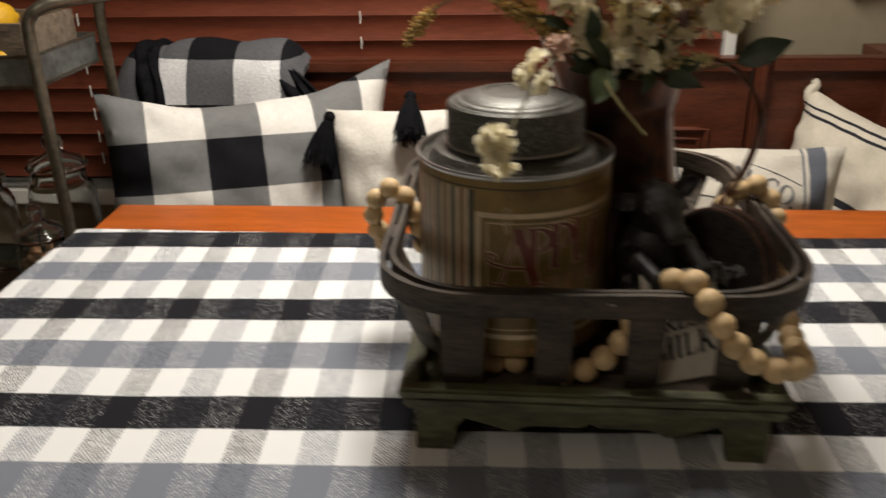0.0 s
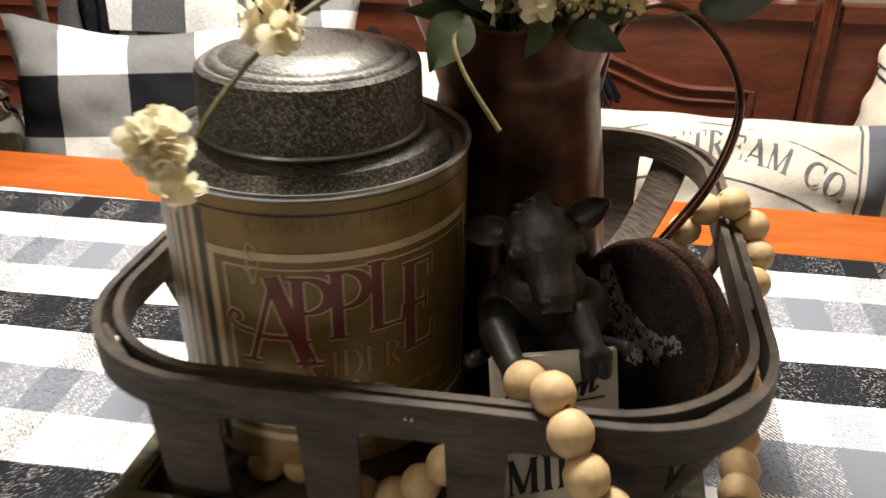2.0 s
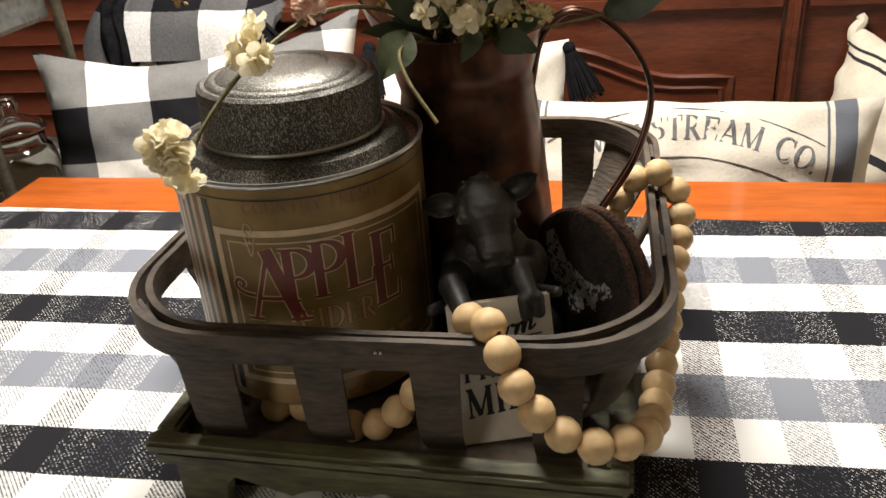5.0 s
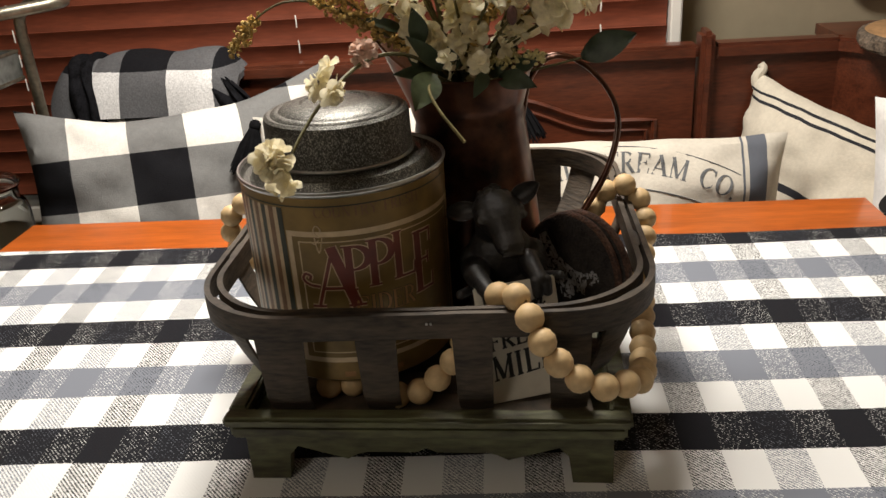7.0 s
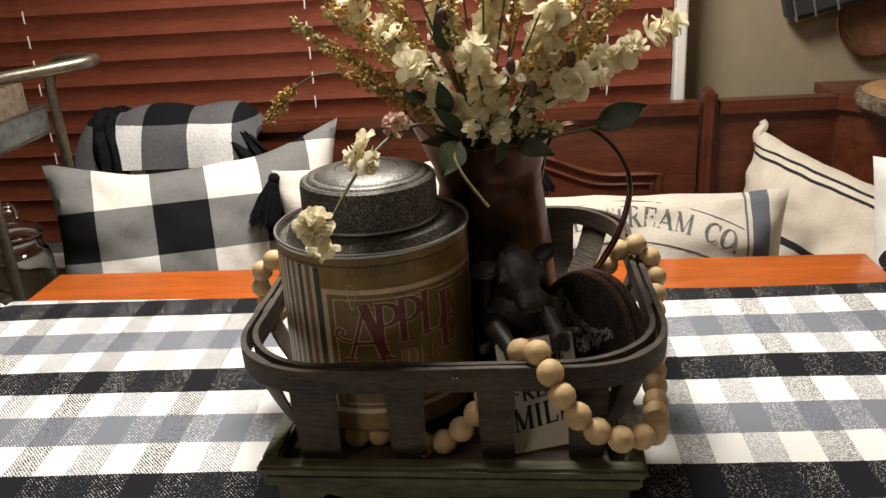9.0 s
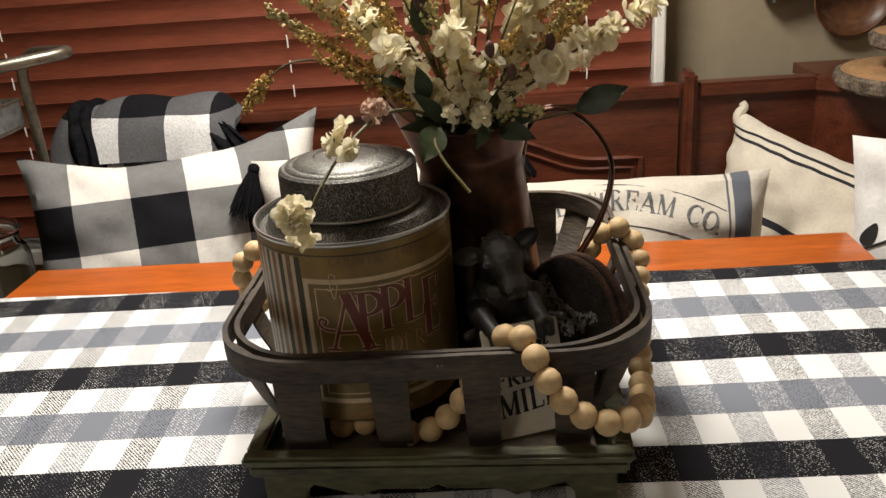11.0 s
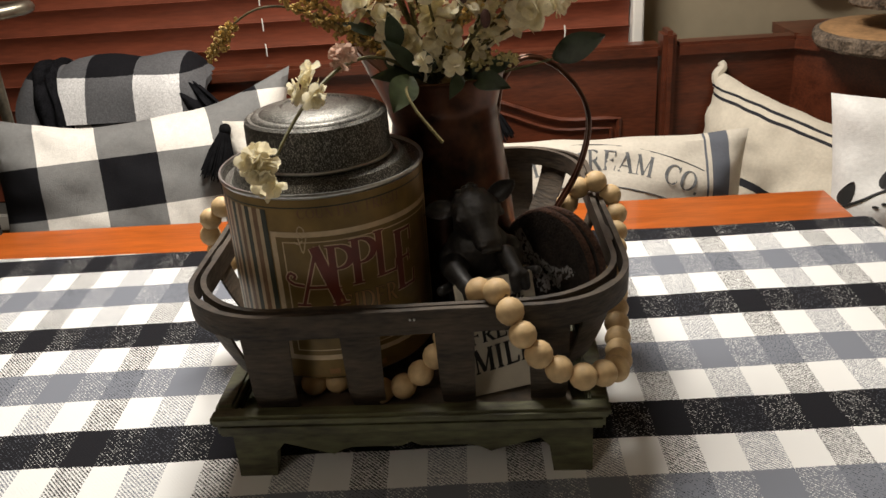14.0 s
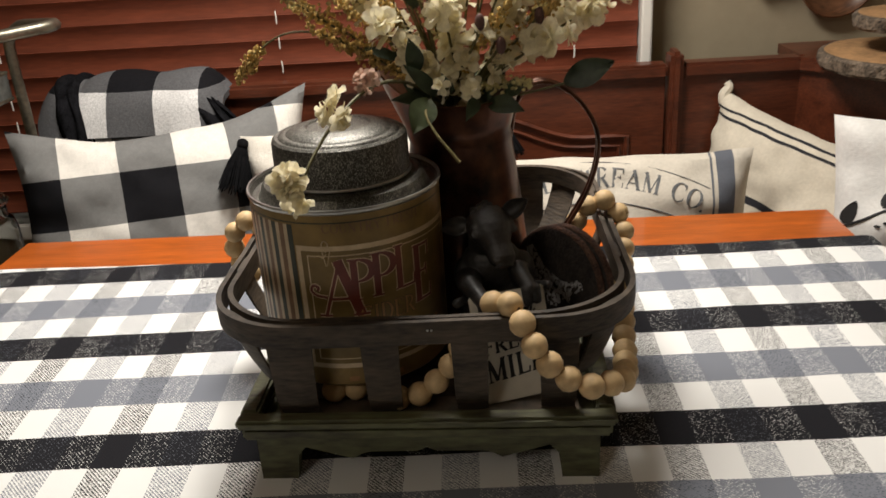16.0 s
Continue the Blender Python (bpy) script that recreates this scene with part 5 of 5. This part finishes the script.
# ---- serving cart ----
METAL = mat("galvanized_cart_metal", (0.30, 0.32, 0.30), 0.45, 0.75, vary=0.25, grain=12, bump=0.15)
TUBE = mat("aged_brass_tube", (0.24, 0.22, 0.17), 0.38, 0.85, vary=0.2, grain=20, bump=0.1)
cart = holder("serving_cart", "galvanised tray cart with a bent tube handle", "cart")
KX0, KX1, KY0, KY1 = -1.21, -0.648, 1.288, 1.533
for x in (KX0, KX1):
    for y in (KY0, KY1):
        part("leg", tube([(x, y, 0.03), (x, y, 0.60), (x, y, 0.99)], 0.010, 10), TUBE, cart)
part("handle", tube(glide([(KX1, KY0, 0.985), (KX1 + 0.005, KY0, 1.014), (KX1 + 0.035, KY0 + 0.009, 1.035), (KX1 + 0.099, KY0 + 0.058, 1.042), (KX1 + 0.143, KY0 + 0.099, 1.046), (KX1 + 0.152, (KY0 + KY1) / 2, 1.047), (KX1 + 0.143, KY1 - 0.099, 1.046), (KX1 + 0.099, KY1 - 0.058, 1.042), (KX1 + 0.035, KY1 - 0.009, 1.035), (KX1 + 0.005, KY1, 1.014), (KX1, KY1, 0.985)], 6), 0.010, 10), TUBE, cart)


def tray(z0, z1, inset=0.004):
    x0, x1, y0, y1 = KX0 + inset, KX1 - 0.011, KY0 + 0.011, KY1 - 0.011
    ob = part("tray", boxed(x0, x1, y0, y1, z0, z0 + 0.003), METAL, cart)
    for a, b, c, d in ((x0, x1, y0, y0 + 0.003), (x0, x1, y1 - 0.003, y1), (x0, x0 + 0.003, y0, y1), (x1 - 0.003, x1, y0, y1)):
        part("tray_side", boxed(a, b, c, d, z0 + 0.003, z1), METAL, ob)
    for z in (z0 + 0.004, z1):
        part("tray_bead", tube([(x0, y0, z), (x1, y0, z), (x1, y1, z), (x0, y1, z), (x0, y0, z)], 0.0032, 6), TUBE, ob)


tray(0.904, 0.955), tray(0.500, 0.535)
CRATE = mat("weathered_crate_wood", (0.22, 0.17, 0.12), 0.8, vary=0.3, grain=12, bump=0.4, stretch=(1, 6, 6))
crate = holder("wooden_crate", "small weathered wooden crate on the cart tray", "crate")
cx0, cx1, cy0, cy1 = -0.958, -0.680, 1.323, 1.498
for a, b, c, d in ((cx0, cx1, cy0, cy0 + 0.008), (cx0, cx1, cy1 - 0.008, cy1), (cx0, cx0 + 0.008, cy0 + 0.008, cy1 - 0.008), (cx1 - 0.008, cx1, cy0 + 0.008, cy1 - 0.008)):
    part("side_board", boxed(a, b, c, d, 0.907, 1.002, 0.001), CRATE, crate)
part("bottom_board", boxed(cx0 + 0.008, cx1 - 0.008, cy0 + 0.008, cy1 - 0.008, 0.907, 0.914), CRATE, crate)
LEMON = mat("yellow_lemon_peel", (0.75, 0.42, 0.02), 0.45, vary=0.08, grain=90, bump=0.5)
for k, (x, y, z) in enumerate(((-0.724, 1.358, 0.946), (-0.788, 1.381, 0.946), (-0.753, 1.446, 0.946), (-0.841, 1.440, 0.946), (-0.759, 1.387, 0.999), (-0.823, 1.411, 0.999))):
    bm = lathe([(0, -0.047), (0.006, -0.043), (0.019, -0.035), (0.030, -0.014), (0.0316, 0.007), (0.023, 0.028), (0.009, 0.040), (0.006, 0.046), (0, 0.048)], 18)
    ob = tagged(finish("lemon", bm, LEMON), "ripe yellow lemon in the wooden crate", "lemon", "lemons in the crate")
    ob.matrix_world = pose(x, y, z, 90, 0, 40 * k)

# ---- glass jars on the lower tray ----
GLASS = glass("clear_jar_glass")
NUT = mat("brown_cork", (0.28, 0.15, 0.07), 0.8, vary=0.3, grain=60)


def jar(x, y, r, h, fill):
    z0 = 0.5035
    thing = holder("glass_jar", "clear glass apothecary jar with a knobbed lid on the cart", "jar", "glass jars on the cart", at=(x, y, z0))
    part("jar_body", lathe([(0, 0.0), (r * 0.85, 0.0), (r, 0.010), (r, h * 0.78), (r * 0.93, h * 0.86), (r * 0.80, h * 0.90), (r * 0.80, h), (r * 0.86, h + 0.002), (r * 0.80, h + 0.004), (r * 0.76, h), (r * 0.76, h * 0.90), (r * 0.90, h * 0.85), (r * 0.96, h * 0.77), (r * 0.96, 0.012), (r * 0.82, 0.006), (0, 0.006)], 40), GLASS, thing)
    part("lid", lathe([(r * 0.90, h + 0.005), (r * 0.92, h + 0.010), (r * 0.75, h + 0.020), (r * 0.35, h + 0.030), (r * 0.22, h + 0.036), (r * 0.30, h + 0.046), (r * 0.32, h + 0.056), (r * 0.20, h + 0.066), (0, h + 0.068), (0, h + 0.060), (r * 0.14, h + 0.056), (r * 0.14, h + 0.034), (r * 0.30, h + 0.024), (r * 0.70, h + 0.014), (r * 0.80, h + 0.005)], 40, close=False), GLASS, thing)
    if fill:
        rng = random.Random(int(r * 1000))
        bm = bmesh.new()
        for k in range(70):
            a, q = rng.uniform(0, 6.28), (r * 0.84) * rng.uniform(0, 1) ** 0.5
            bmesh.ops.create_icosphere(bm, subdivisions=1, radius=rng.uniform(0.010, 0.014), matrix=Matrix.Translation((q * math.cos(a) * 0.86, q * math.sin(a) * 0.86, 0.020 + fill * (k / 70))) @ pose(0, 0, 0, rng.uniform(0, 90), rng.uniform(0, 90), 0) @ Matrix.Diagonal((1, 0.8, 1.25, 1)))
        tagged(part("filling", bm, NUT, thing, "brown corks in the jar"), kind="stuff")


jar(-0.905, 1.412, 0.080, 0.200, 0.0)
jar(-0.745, 1.458, 0.060, 0.215, 0.0)
jar(-0.742, 1.352, 0.048, 0.120, 0.070)

# ---- tiered wood slices on the corner shelf ----
BARK = mat("rough_tree_bark", (0.16, 0.12, 0.085), 0.9, vary=0.45, grain=40, bump=1.0)
CUTWOOD = mat("pale_cut_wood", (0.42, 0.24, 0.11), 0.65, vary=0.2, grain=20, bump=0.2)
stand = holder("wood_slice_stand", "two-tier stand of bark-edged wood slices on the corner shelf", "stand")


def slice_of_log(cx, cy, z0, r, t, seed):
    bm = bmesh.new()
    n = 96
    rings = []
    for rr, z in ((0.985, z0), (1.02, z0 + t * 0.2), (1.03, z0 + t * 0.5), (1.02, z0 + t * 0.85), (0.985, z0 + t), (0.95, z0 + t + 0.0005)):
        ring = []
        for k in range(n):
            a = 2 * math.pi * k / n
            q = r * rr * (1 + 0.04 * noise.noise((math.cos(a) * 1.3 + seed, math.sin(a) * 1.3, 0))) + 0.006 * noise.noise((a * 12 + seed, z * 60, seed)) * (rr > 0.96)
            ring.append(bm.verts.new((cx + q * math.cos(a), cy + q * math.sin(a), z)))
        rings.append(ring)
    for p, q in zip(rings, rings[1:]):
        for k in range(n):
            bm.faces.new((p[k], p[(k + 1) % n], q[(k + 1) % n], q[k]))
    bm.faces.new(rings[0][::-1])
    top = bm.faces.new(rings[-1])
    top.material_index = 1
    return part("wood_slice", bm, (BARK, CUTWOOD), stand, "bark-edged slice of log", smooth=False)


slice_of_log(0.985, 1.600, BZ - 0.002, 0.150, 0.028, 1.0)
part("spacer", lathe([(0, BZ + 0.026), (0.030, BZ + 0.026), (0.030, BZ + 0.066), (0, BZ + 0.066)], 20, (1.00, 1.615)), BENCH, stand)
slice_of_log(1.000, 1.615, BZ + 0.066, 0.105, 0.026, 5.0)
bowl = lathe([(0, 0.0), (0.035, 0.0), (0.038, 0.006), (0.062, 0.030), (0.072, 0.058), (0.069, 0.058), (0.058, 0.032), (0.034, 0.010), (0, 0.008)], 32)
ob = tagged(finish("white_bowl", bowl, TRIM), "small white bowl on the upper wood slice", "bowl")
ob.matrix_world = pose(1.005, 1.612, BZ + 0.0925)

# things on the wall above the corner
WOODBALL = mat("dark_turned_wood", (0.13, 0.055, 0.025), 0.4, vary=0.3, grain=10, bump=0.1, stretch=(1, 1, 5))
plate = lathe([(0, 0.0), (0.050, 0.0), (0.074, 0.012), (0.082, 0.030), (0.079, 0.031), (0.070, 0.016), (0.048, 0.006), (0, 0.006)], 40)
ob = tagged(finish("wall_bowl", plate, WOODBALL), "round dark wooden bowl hung on the beige wall", "bowl")
ob.matrix_world = pose(0.955, 1.898, 0.998, 90, 0, 0)
DARK = mat("dark_leather_case", (0.028, 0.030, 0.032), 0.5, vary=0.2, grain=15, bump=0.2)
case = holder("wall_case", "dark case with pale bands hung on the wall", "wall decoration")
case.matrix_world = pose(0.775, 1.872, 0.995, 0, -14, 0)
part("case_body", boxed(0.0, 0.20, -0.024, 0.024, 0.0, 0.10, 0.010), DARK, case)
for x in (0.012, 0.05, 0.095):
    part("strap", boxed(x, x + 0.004, -0.0255, 0.0255, -0.0015, 0.1015, 0.001), METAL, case)

# ---- flowers in the pitcher ----
STEMC = mat("olive_stem", (0.12, 0.105, 0.035), 0.7, vary=0.3, grain=60)
CUTSTEM = mat("yellow_green_cut_stem", (0.20, 0.16, 0.055), 0.7, vary=0.25, grain=60)
PETAL = mat("cream_silk_petal", (0.93, 0.85, 0.63), 0.75, vary=0.10, grain=60, bump=0.2)
PINK = mat("blush_silk_petal", (0.66, 0.46, 0.36), 0.75, vary=0.15, grain=60, bump=0.2)
SEED = mat("golden_seed_head", (0.62, 0.42, 0.13), 0.85, vary=0.30, grain=80, bump=0.4)
SEED2 = mat("pale_green_seed_head", (0.55, 0.47, 0.21), 0.85, vary=0.25, grain=80, bump=0.4)
LEAF = mat("dark_green_leaf", (0.040, 0.060, 0.030), 0.5, vary=0.25, grain=25, bump=0.2)
LEAF2 = mat("sage_green_leaf", (0.10, 0.13, 0.055), 0.55, vary=0.2, grain=25, bump=0.2)
BUD = mat("mauve_bud", (0.12, 0.055, 0.045), 0.7, vary=0.3, grain=60)
for one, share in ((PETAL, 0.45), (PINK, 0.4), (LEAF2, 0.3)):
    nt = one.node_tree
    tr, mx = nt.nodes.new("ShaderNodeBsdfTranslucent"), nt.nodes.new("ShaderNodeMixShader")
    mx.inputs[0].default_value = share
    nt.links.new(nt.nodes["Mix"].outputs[2], tr.inputs["Color"])
    nt.links.new(nt.nodes["Principled BSDF"].outputs[0], mx.inputs[1]), nt.links.new(tr.outputs[0], mx.inputs[2])
    nt.links.new(mx.outputs[0], nt.nodes["Material Output"].inputs["Surface"])
bouquet = holder("flower_bouquet", "bouquet of cream silk blossoms and golden seed spikes in the pitcher", "flowers")
rng = random.Random(7)
ROOT = Vector((PX - 0.004, PY, 1.015))


def petal(bm, m, length, width, cup):
    cols = []
    for i, (t, w) in enumerate(((0, 0.18), (0.35, 0.75), (0.7, 1.0), (1.0, 0.62))):
        row = []
        for s in (-1, 0, 1):
            wave = 0.12 * length * rng.uniform(-1, 1) * (i > 1)
            row.append(bm.verts.new(m @ Vector((s * width / 2 * w, length * t * (1 - 0.08 * abs(s)), cup * length * t * t + 0.10 * width * abs(s) * w + wave))))
        cols.append(row)
    for a, b in zip(cols, cols[1:]):
        for k in range(2):
            bm.faces.new((a[k], a[k + 1], b[k + 1], b[k]))


def blossom(bm, place, way, size):
    turn = Vector(way).to_track_quat("Z", "Y").to_matrix().to_4x4()
    for ring, tilt, count, s in ((0, 12, 5, 1.0), (1, 48, 4, 0.85)):
        for k in range(count):
            m = Matrix.Translation(place) @ turn @ pose(0, 0, 0, 0, 0, 360 / count * k + 30 * ring + rng.uniform(-15, 15)) @ pose(0, 0, 0, tilt + rng.uniform(-15, 20), 0, 0)
            petal(bm, m, size * s, size * 0.8 * s, rng.uniform(-0.45, 0.35))


def bend(a, b, sag, n=5, side=(0, 0, 0)):
    a, b = Vector(a), Vector(b)
    mid = a.lerp(b, 0.5) + Vector((side[0], side[1], sag + side[2]))
    return glide([a, a.lerp(mid, 0.55) + Vector((0, 0, sag * 0.2)), mid, mid.lerp(b, 0.55), b], n)


def flower_spike(tip, number, size, material, start=ROOT, reach=0.07, sag=0.010, label="cream silk flower spike"):
    """A stem whose end is covered with blossoms."""
    s = Vector(start) + Vector((rng.uniform(-0.016, 0.016), rng.uniform(-0.016, 0.016), 0))
    line = bend(s, tip, sag)
    st = part("flower_stem", tube(line, 0.0016, 5, taper=0.0010), STEMC, bouquet, label)
    bm = bmesh.new()
    end = Vector(line[-1])
    way = (end - Vector(line[-5])).normalized()
    count = int(number * 1.35)
    for k in range(count):
        t = k / max(1, count - 1)
        out = Vector((rng.uniform(-1, 1), rng.uniform(-1, 1), rng.uniform(-0.4, 1))).normalized()
        blossom(bm, end - way * reach * t + out * size * 0.30, out + way * 0.9, size * rng.uniform(0.85, 1.25))
    part("blossoms", bm, material, st)


def seed_spike(tip, material, start=ROOT, reach=0.075, thick=0.006, sag=0.012, count=110, line=None):
    s = Vector(start) + Vector((rng.uniform(-0.018, 0.018), rng.uniform(-0.018, 0.018), 0))
    line = line or bend(s, tip, sag)
    st = part("seed_stem", tube(line, 0.0013, 5, taper=0.0008), STEMC, bouquet)
    pts = [Vector(p) for p in line]
    lens, total = [0.0], 0.0
    for a, b in zip(pts[::-1], pts[::-1][1:]):
        total += (b - a).length
        lens.append(total)
    bm = bmesh.new()
    back = pts[::-1]
    for k in range(count):
        d = reach * (k / count)
        j = max(i for i in range(len(lens)) if lens[i] <= d)
        j2 = min(j + 1, len(back) - 1)
        f = 0 if lens[j2] == lens[j] else (d - lens[j]) / (lens[j2] - lens[j])
        p = back[j].lerp(back[j2], f)
        w = thick * (0.35 + 0.65 * math.sin(math.pi * min(1, 0.12 + 0.8 * k / count)))
        lump = 1 + 0.5 * math.sin(k * 0.8)
        o = Vector((rng.gauss(0, 1), rng.gauss(0, 1), rng.gauss(0, 1))).normalized() * w * rng.uniform(0.4, 1) * lump
        bmesh.ops.create_icosphere(bm, subdivisions=1, radius=rng.uniform(0.0012, 0.0023), matrix=Matrix.Translation(p + o) @ pose(0, 0, 0, 60 * k, 35 * k, 0) @ Matrix.Diagonal((1, 0.7, 1.3, 1)))
    tagged(part("seed_head", bm, material, st), kind="stuff")


def leaf_on(start, base, tip, width, material, curl=0.004):
    line = bend(start, base, 0.004)
    st = part("leaf_stem", tube(line, 0.0011, 5), STEMC, bouquet)
    base, tip = Vector(base), Vector(tip)
    way = tip - base
    side = way.cross(Vector((0.2, -1, 0.5))).normalized()
    up = side.cross(way).normalized()
    bm = bmesh.new()
    rows = []
    for k in range(9):
        t = k / 8
        w = width / 2 * math.sin(math.pi * (0.04 + 0.94 * t) ** 0.85)
        c = base + way * t + up * curl * math.sin(math.pi * t)
        rows.append([bm.verts.new(c + side * w * s + up * (0.10 * width * abs(s)) - up * d) for d in (0, 0.0004) for s in (-1, 0, 1)])
    for a, b in zip(rows, rows[1:]):
        for k in (0, 1):
            bm.faces.new((a[k], a[k + 1], b[k + 1], b[k]))
            bm.faces.new((a[k + 3], b[k + 3], b[k + 4], a[k + 4]))
        bm.faces.new((a[0], b[0], b[3], a[3])), bm.faces.new((a[2], a[5], b[5], b[2]))
    bmesh.ops.recalc_face_normals(bm, faces=bm.faces)
    part("leaf_blade", bm, material, st)


for tip, count, size in (
    ((0.122, 0.735, 1.112), 7, 0.017), ((0.247, 0.760, 1.152), 8, 0.017), ((0.343, 0.800, 1.128), 9, 0.016), ((0.272, 0.740, 1.098), 7, 0.015), ((0.175, 0.730, 1.125), 8, 0.013),
    ((0.204, 0.735, 1.100), 5, 0.013), ((0.196, 0.780, 1.185), 8, 0.017), ((0.066, 0.800, 1.165), 7, 0.015), ((0.174, 0.715, 1.062), 4, 0.010), ((0.195, 0.720, 1.056), 4, 0.009),
    ((0.135, 0.820, 1.195), 7, 0.015), ((0.235, 0.835, 1.205), 7, 0.015), ((0.290, 0.830, 1.185), 6, 0.014), ((0.100, 0.770, 1.140), 5, 0.013), ((0.225, 0.745, 1.072), 4, 0.011),
):
    flower_spike(tip, count, size, PETAL)
for k, tip in enumerate(((0.016, 0.780, 1.148), (0.048, 0.770, 1.128), (0.060, 0.760, 1.108), (0.085, 0.800, 1.180), (0.110, 0.750, 1.165), (0.150, 0.790, 1.205), (0.180, 0.820, 1.215), (0.215, 0.780, 1.200), (0.262, 0.790, 1.190), (0.300, 0.790, 1.165), (0.285, 0.760, 1.135), (0.310, 0.820, 1.150), (0.245, 0.730, 1.060), (0.030, 0.820, 1.175), (0.090, 0.740, 1.130), (0.155, 0.740, 1.160), (0.230, 0.735, 1.125), (0.270, 0.770, 1.165), (0.045, 0.790, 1.155), (0.075, 0.780, 1.095))):
    seed_spike(tip, SEED if k % 3 else SEED2, thick=0.0095 if k % 2 else 0.0070, count=170)
# the drooping spike
seed_spike(None, SEED, line=glide([ROOT, (0.120, 0.775, 1.072), (0.075, 0.765, 1.100), (0.040, 0.760, 1.106), (0.012, 0.757, 1.092), (-0.007, 0.757, 1.070)], 6), reach=0.034, thick=0.0075, count=130)
# small mauve buds
for tip in ((0.150, 0.745, 1.150), (0.205, 0.730, 1.110), (0.222, 0.735, 1.090), (0.130, 0.755, 1.170), (0.255, 0.750, 1.110)):
    st = part("bud_stem", tube(bend(ROOT, tip, 0.006), 0.0012, 5), STEMC, bouquet)
    bm = bmesh.new()
    bmesh.ops.create_icosphere(bm, subdivisions=2, radius=0.0055, matrix=Matrix.Translation(tip) @ Matrix.Diagonal((0.8, 0.8, 1.4, 1)))
    part("bud", bm, BUD, st)
# thin bare twigs
for tip in ((0.10, 0.76, 1.19), (0.165, 0.75, 1.20), (0.21, 0.76, 1.21), (0.185, 0.74, 1.17), (0.255, 0.77, 1.20), (0.30, 0.79, 1.19), (0.14, 0.74, 1.14), (0.23, 0.74, 1.15)):
    part("twig", tube(bend(ROOT, tip, 0.006), 0.0014, 5, taper=0.0008), STEMC, bouquet)
# leaves
leaf_on(ROOT, (0.278, 0.770, 1.048), (0.321, 0.765, 1.066), 0.024, LEAF)
leaf_on(ROOT, (0.160, 0.715, 1.052), (0.147, 0.690, 1.030), 0.024, LEAF2)
for base, tip, w in (((0.155, 0.745, 1.045), (0.128, 0.720, 1.052), 0.012), ((0.165, 0.740, 1.050), (0.140, 0.725, 1.080), 0.014), ((0.210, 0.745, 1.040), (0.240, 0.722, 1.036), 0.018), ((0.135, 0.775, 1.075), (0.100, 0.770, 1.088), 0.010), ((0.150, 0.770, 1.120), (0.146, 0.755, 1.160), 0.020), ((0.200, 0.742, 1.045), (0.190, 0.722, 1.030), 0.012), ((0.225, 0.750, 1.046), (0.246, 0.740, 1.060), 0.014), ((0.175, 0.735, 1.050), (0.172, 0.720, 1.072), 0.012), ((0.15, 0.74, 1.07), (0.145, 0.735, 1.10), 0.016)):
    leaf_on(ROOT, base, tip, w, LEAF)
for k in range(26):
    a = rng.uniform(0, 6.28)
    b = ROOT + Vector((0.030 * math.cos(a), 0.030 * math.sin(a), 0.022))
    t = b + Vector((0.018 * math.cos(a), 0.018 * math.sin(a), rng.uniform(0.005, 0.035)))
    leaf_on(ROOT, b, t, rng.uniform(0.008, 0.014), LEAF)
# cut stem end in front
part("twig", tube(glide([(0.165, 0.745, 1.040), (0.158, 0.700, 1.046), (0.166, 0.678, 1.034), (0.185, 0.662, 1.013)], 6), 0.0009, 6, taper=0.0014), CUTSTEM, bouquet)
# branch that droops over the tin
branch = glide([(0.165, 0.755, 1.045), (0.140, 0.715, 1.068), (0.118, 0.670, 1.074), (0.098, 0.622, 1.062), (0.083, 0.590, 1.042), (0.074, 0.572, 1.022)], 6)
part("branch", tube(branch, 0.0017, 6, taper=0.0011), STEMC, bouquet, "thin drooping branch")
for place, n, size, m in (((0.070, 0.569, 1.034), 7, 0.0125, PETAL), ((0.073, 0.570, 1.020), 4, 0.010, PETAL), ((0.097, 0.618, 1.066), 5, 0.012, PETAL), ((0.101, 0.627, 1.074), 3, 0.010, PETAL), ((0.118, 0.668, 1.079), 6, 0.009, PINK)):
    bm = bmesh.new()
    for k in range(n):
        o = Vector((rng.uniform(-1, 1), rng.uniform(-1, 1), rng.uniform(-1, 1))).normalized()
        blossom(bm, Vector(place) + o * 0.006, o + Vector((0, -0.4, -0.1)), size * 0.88)
    part("drooping_flower", bm, m, bouquet, "pale drooping flower")
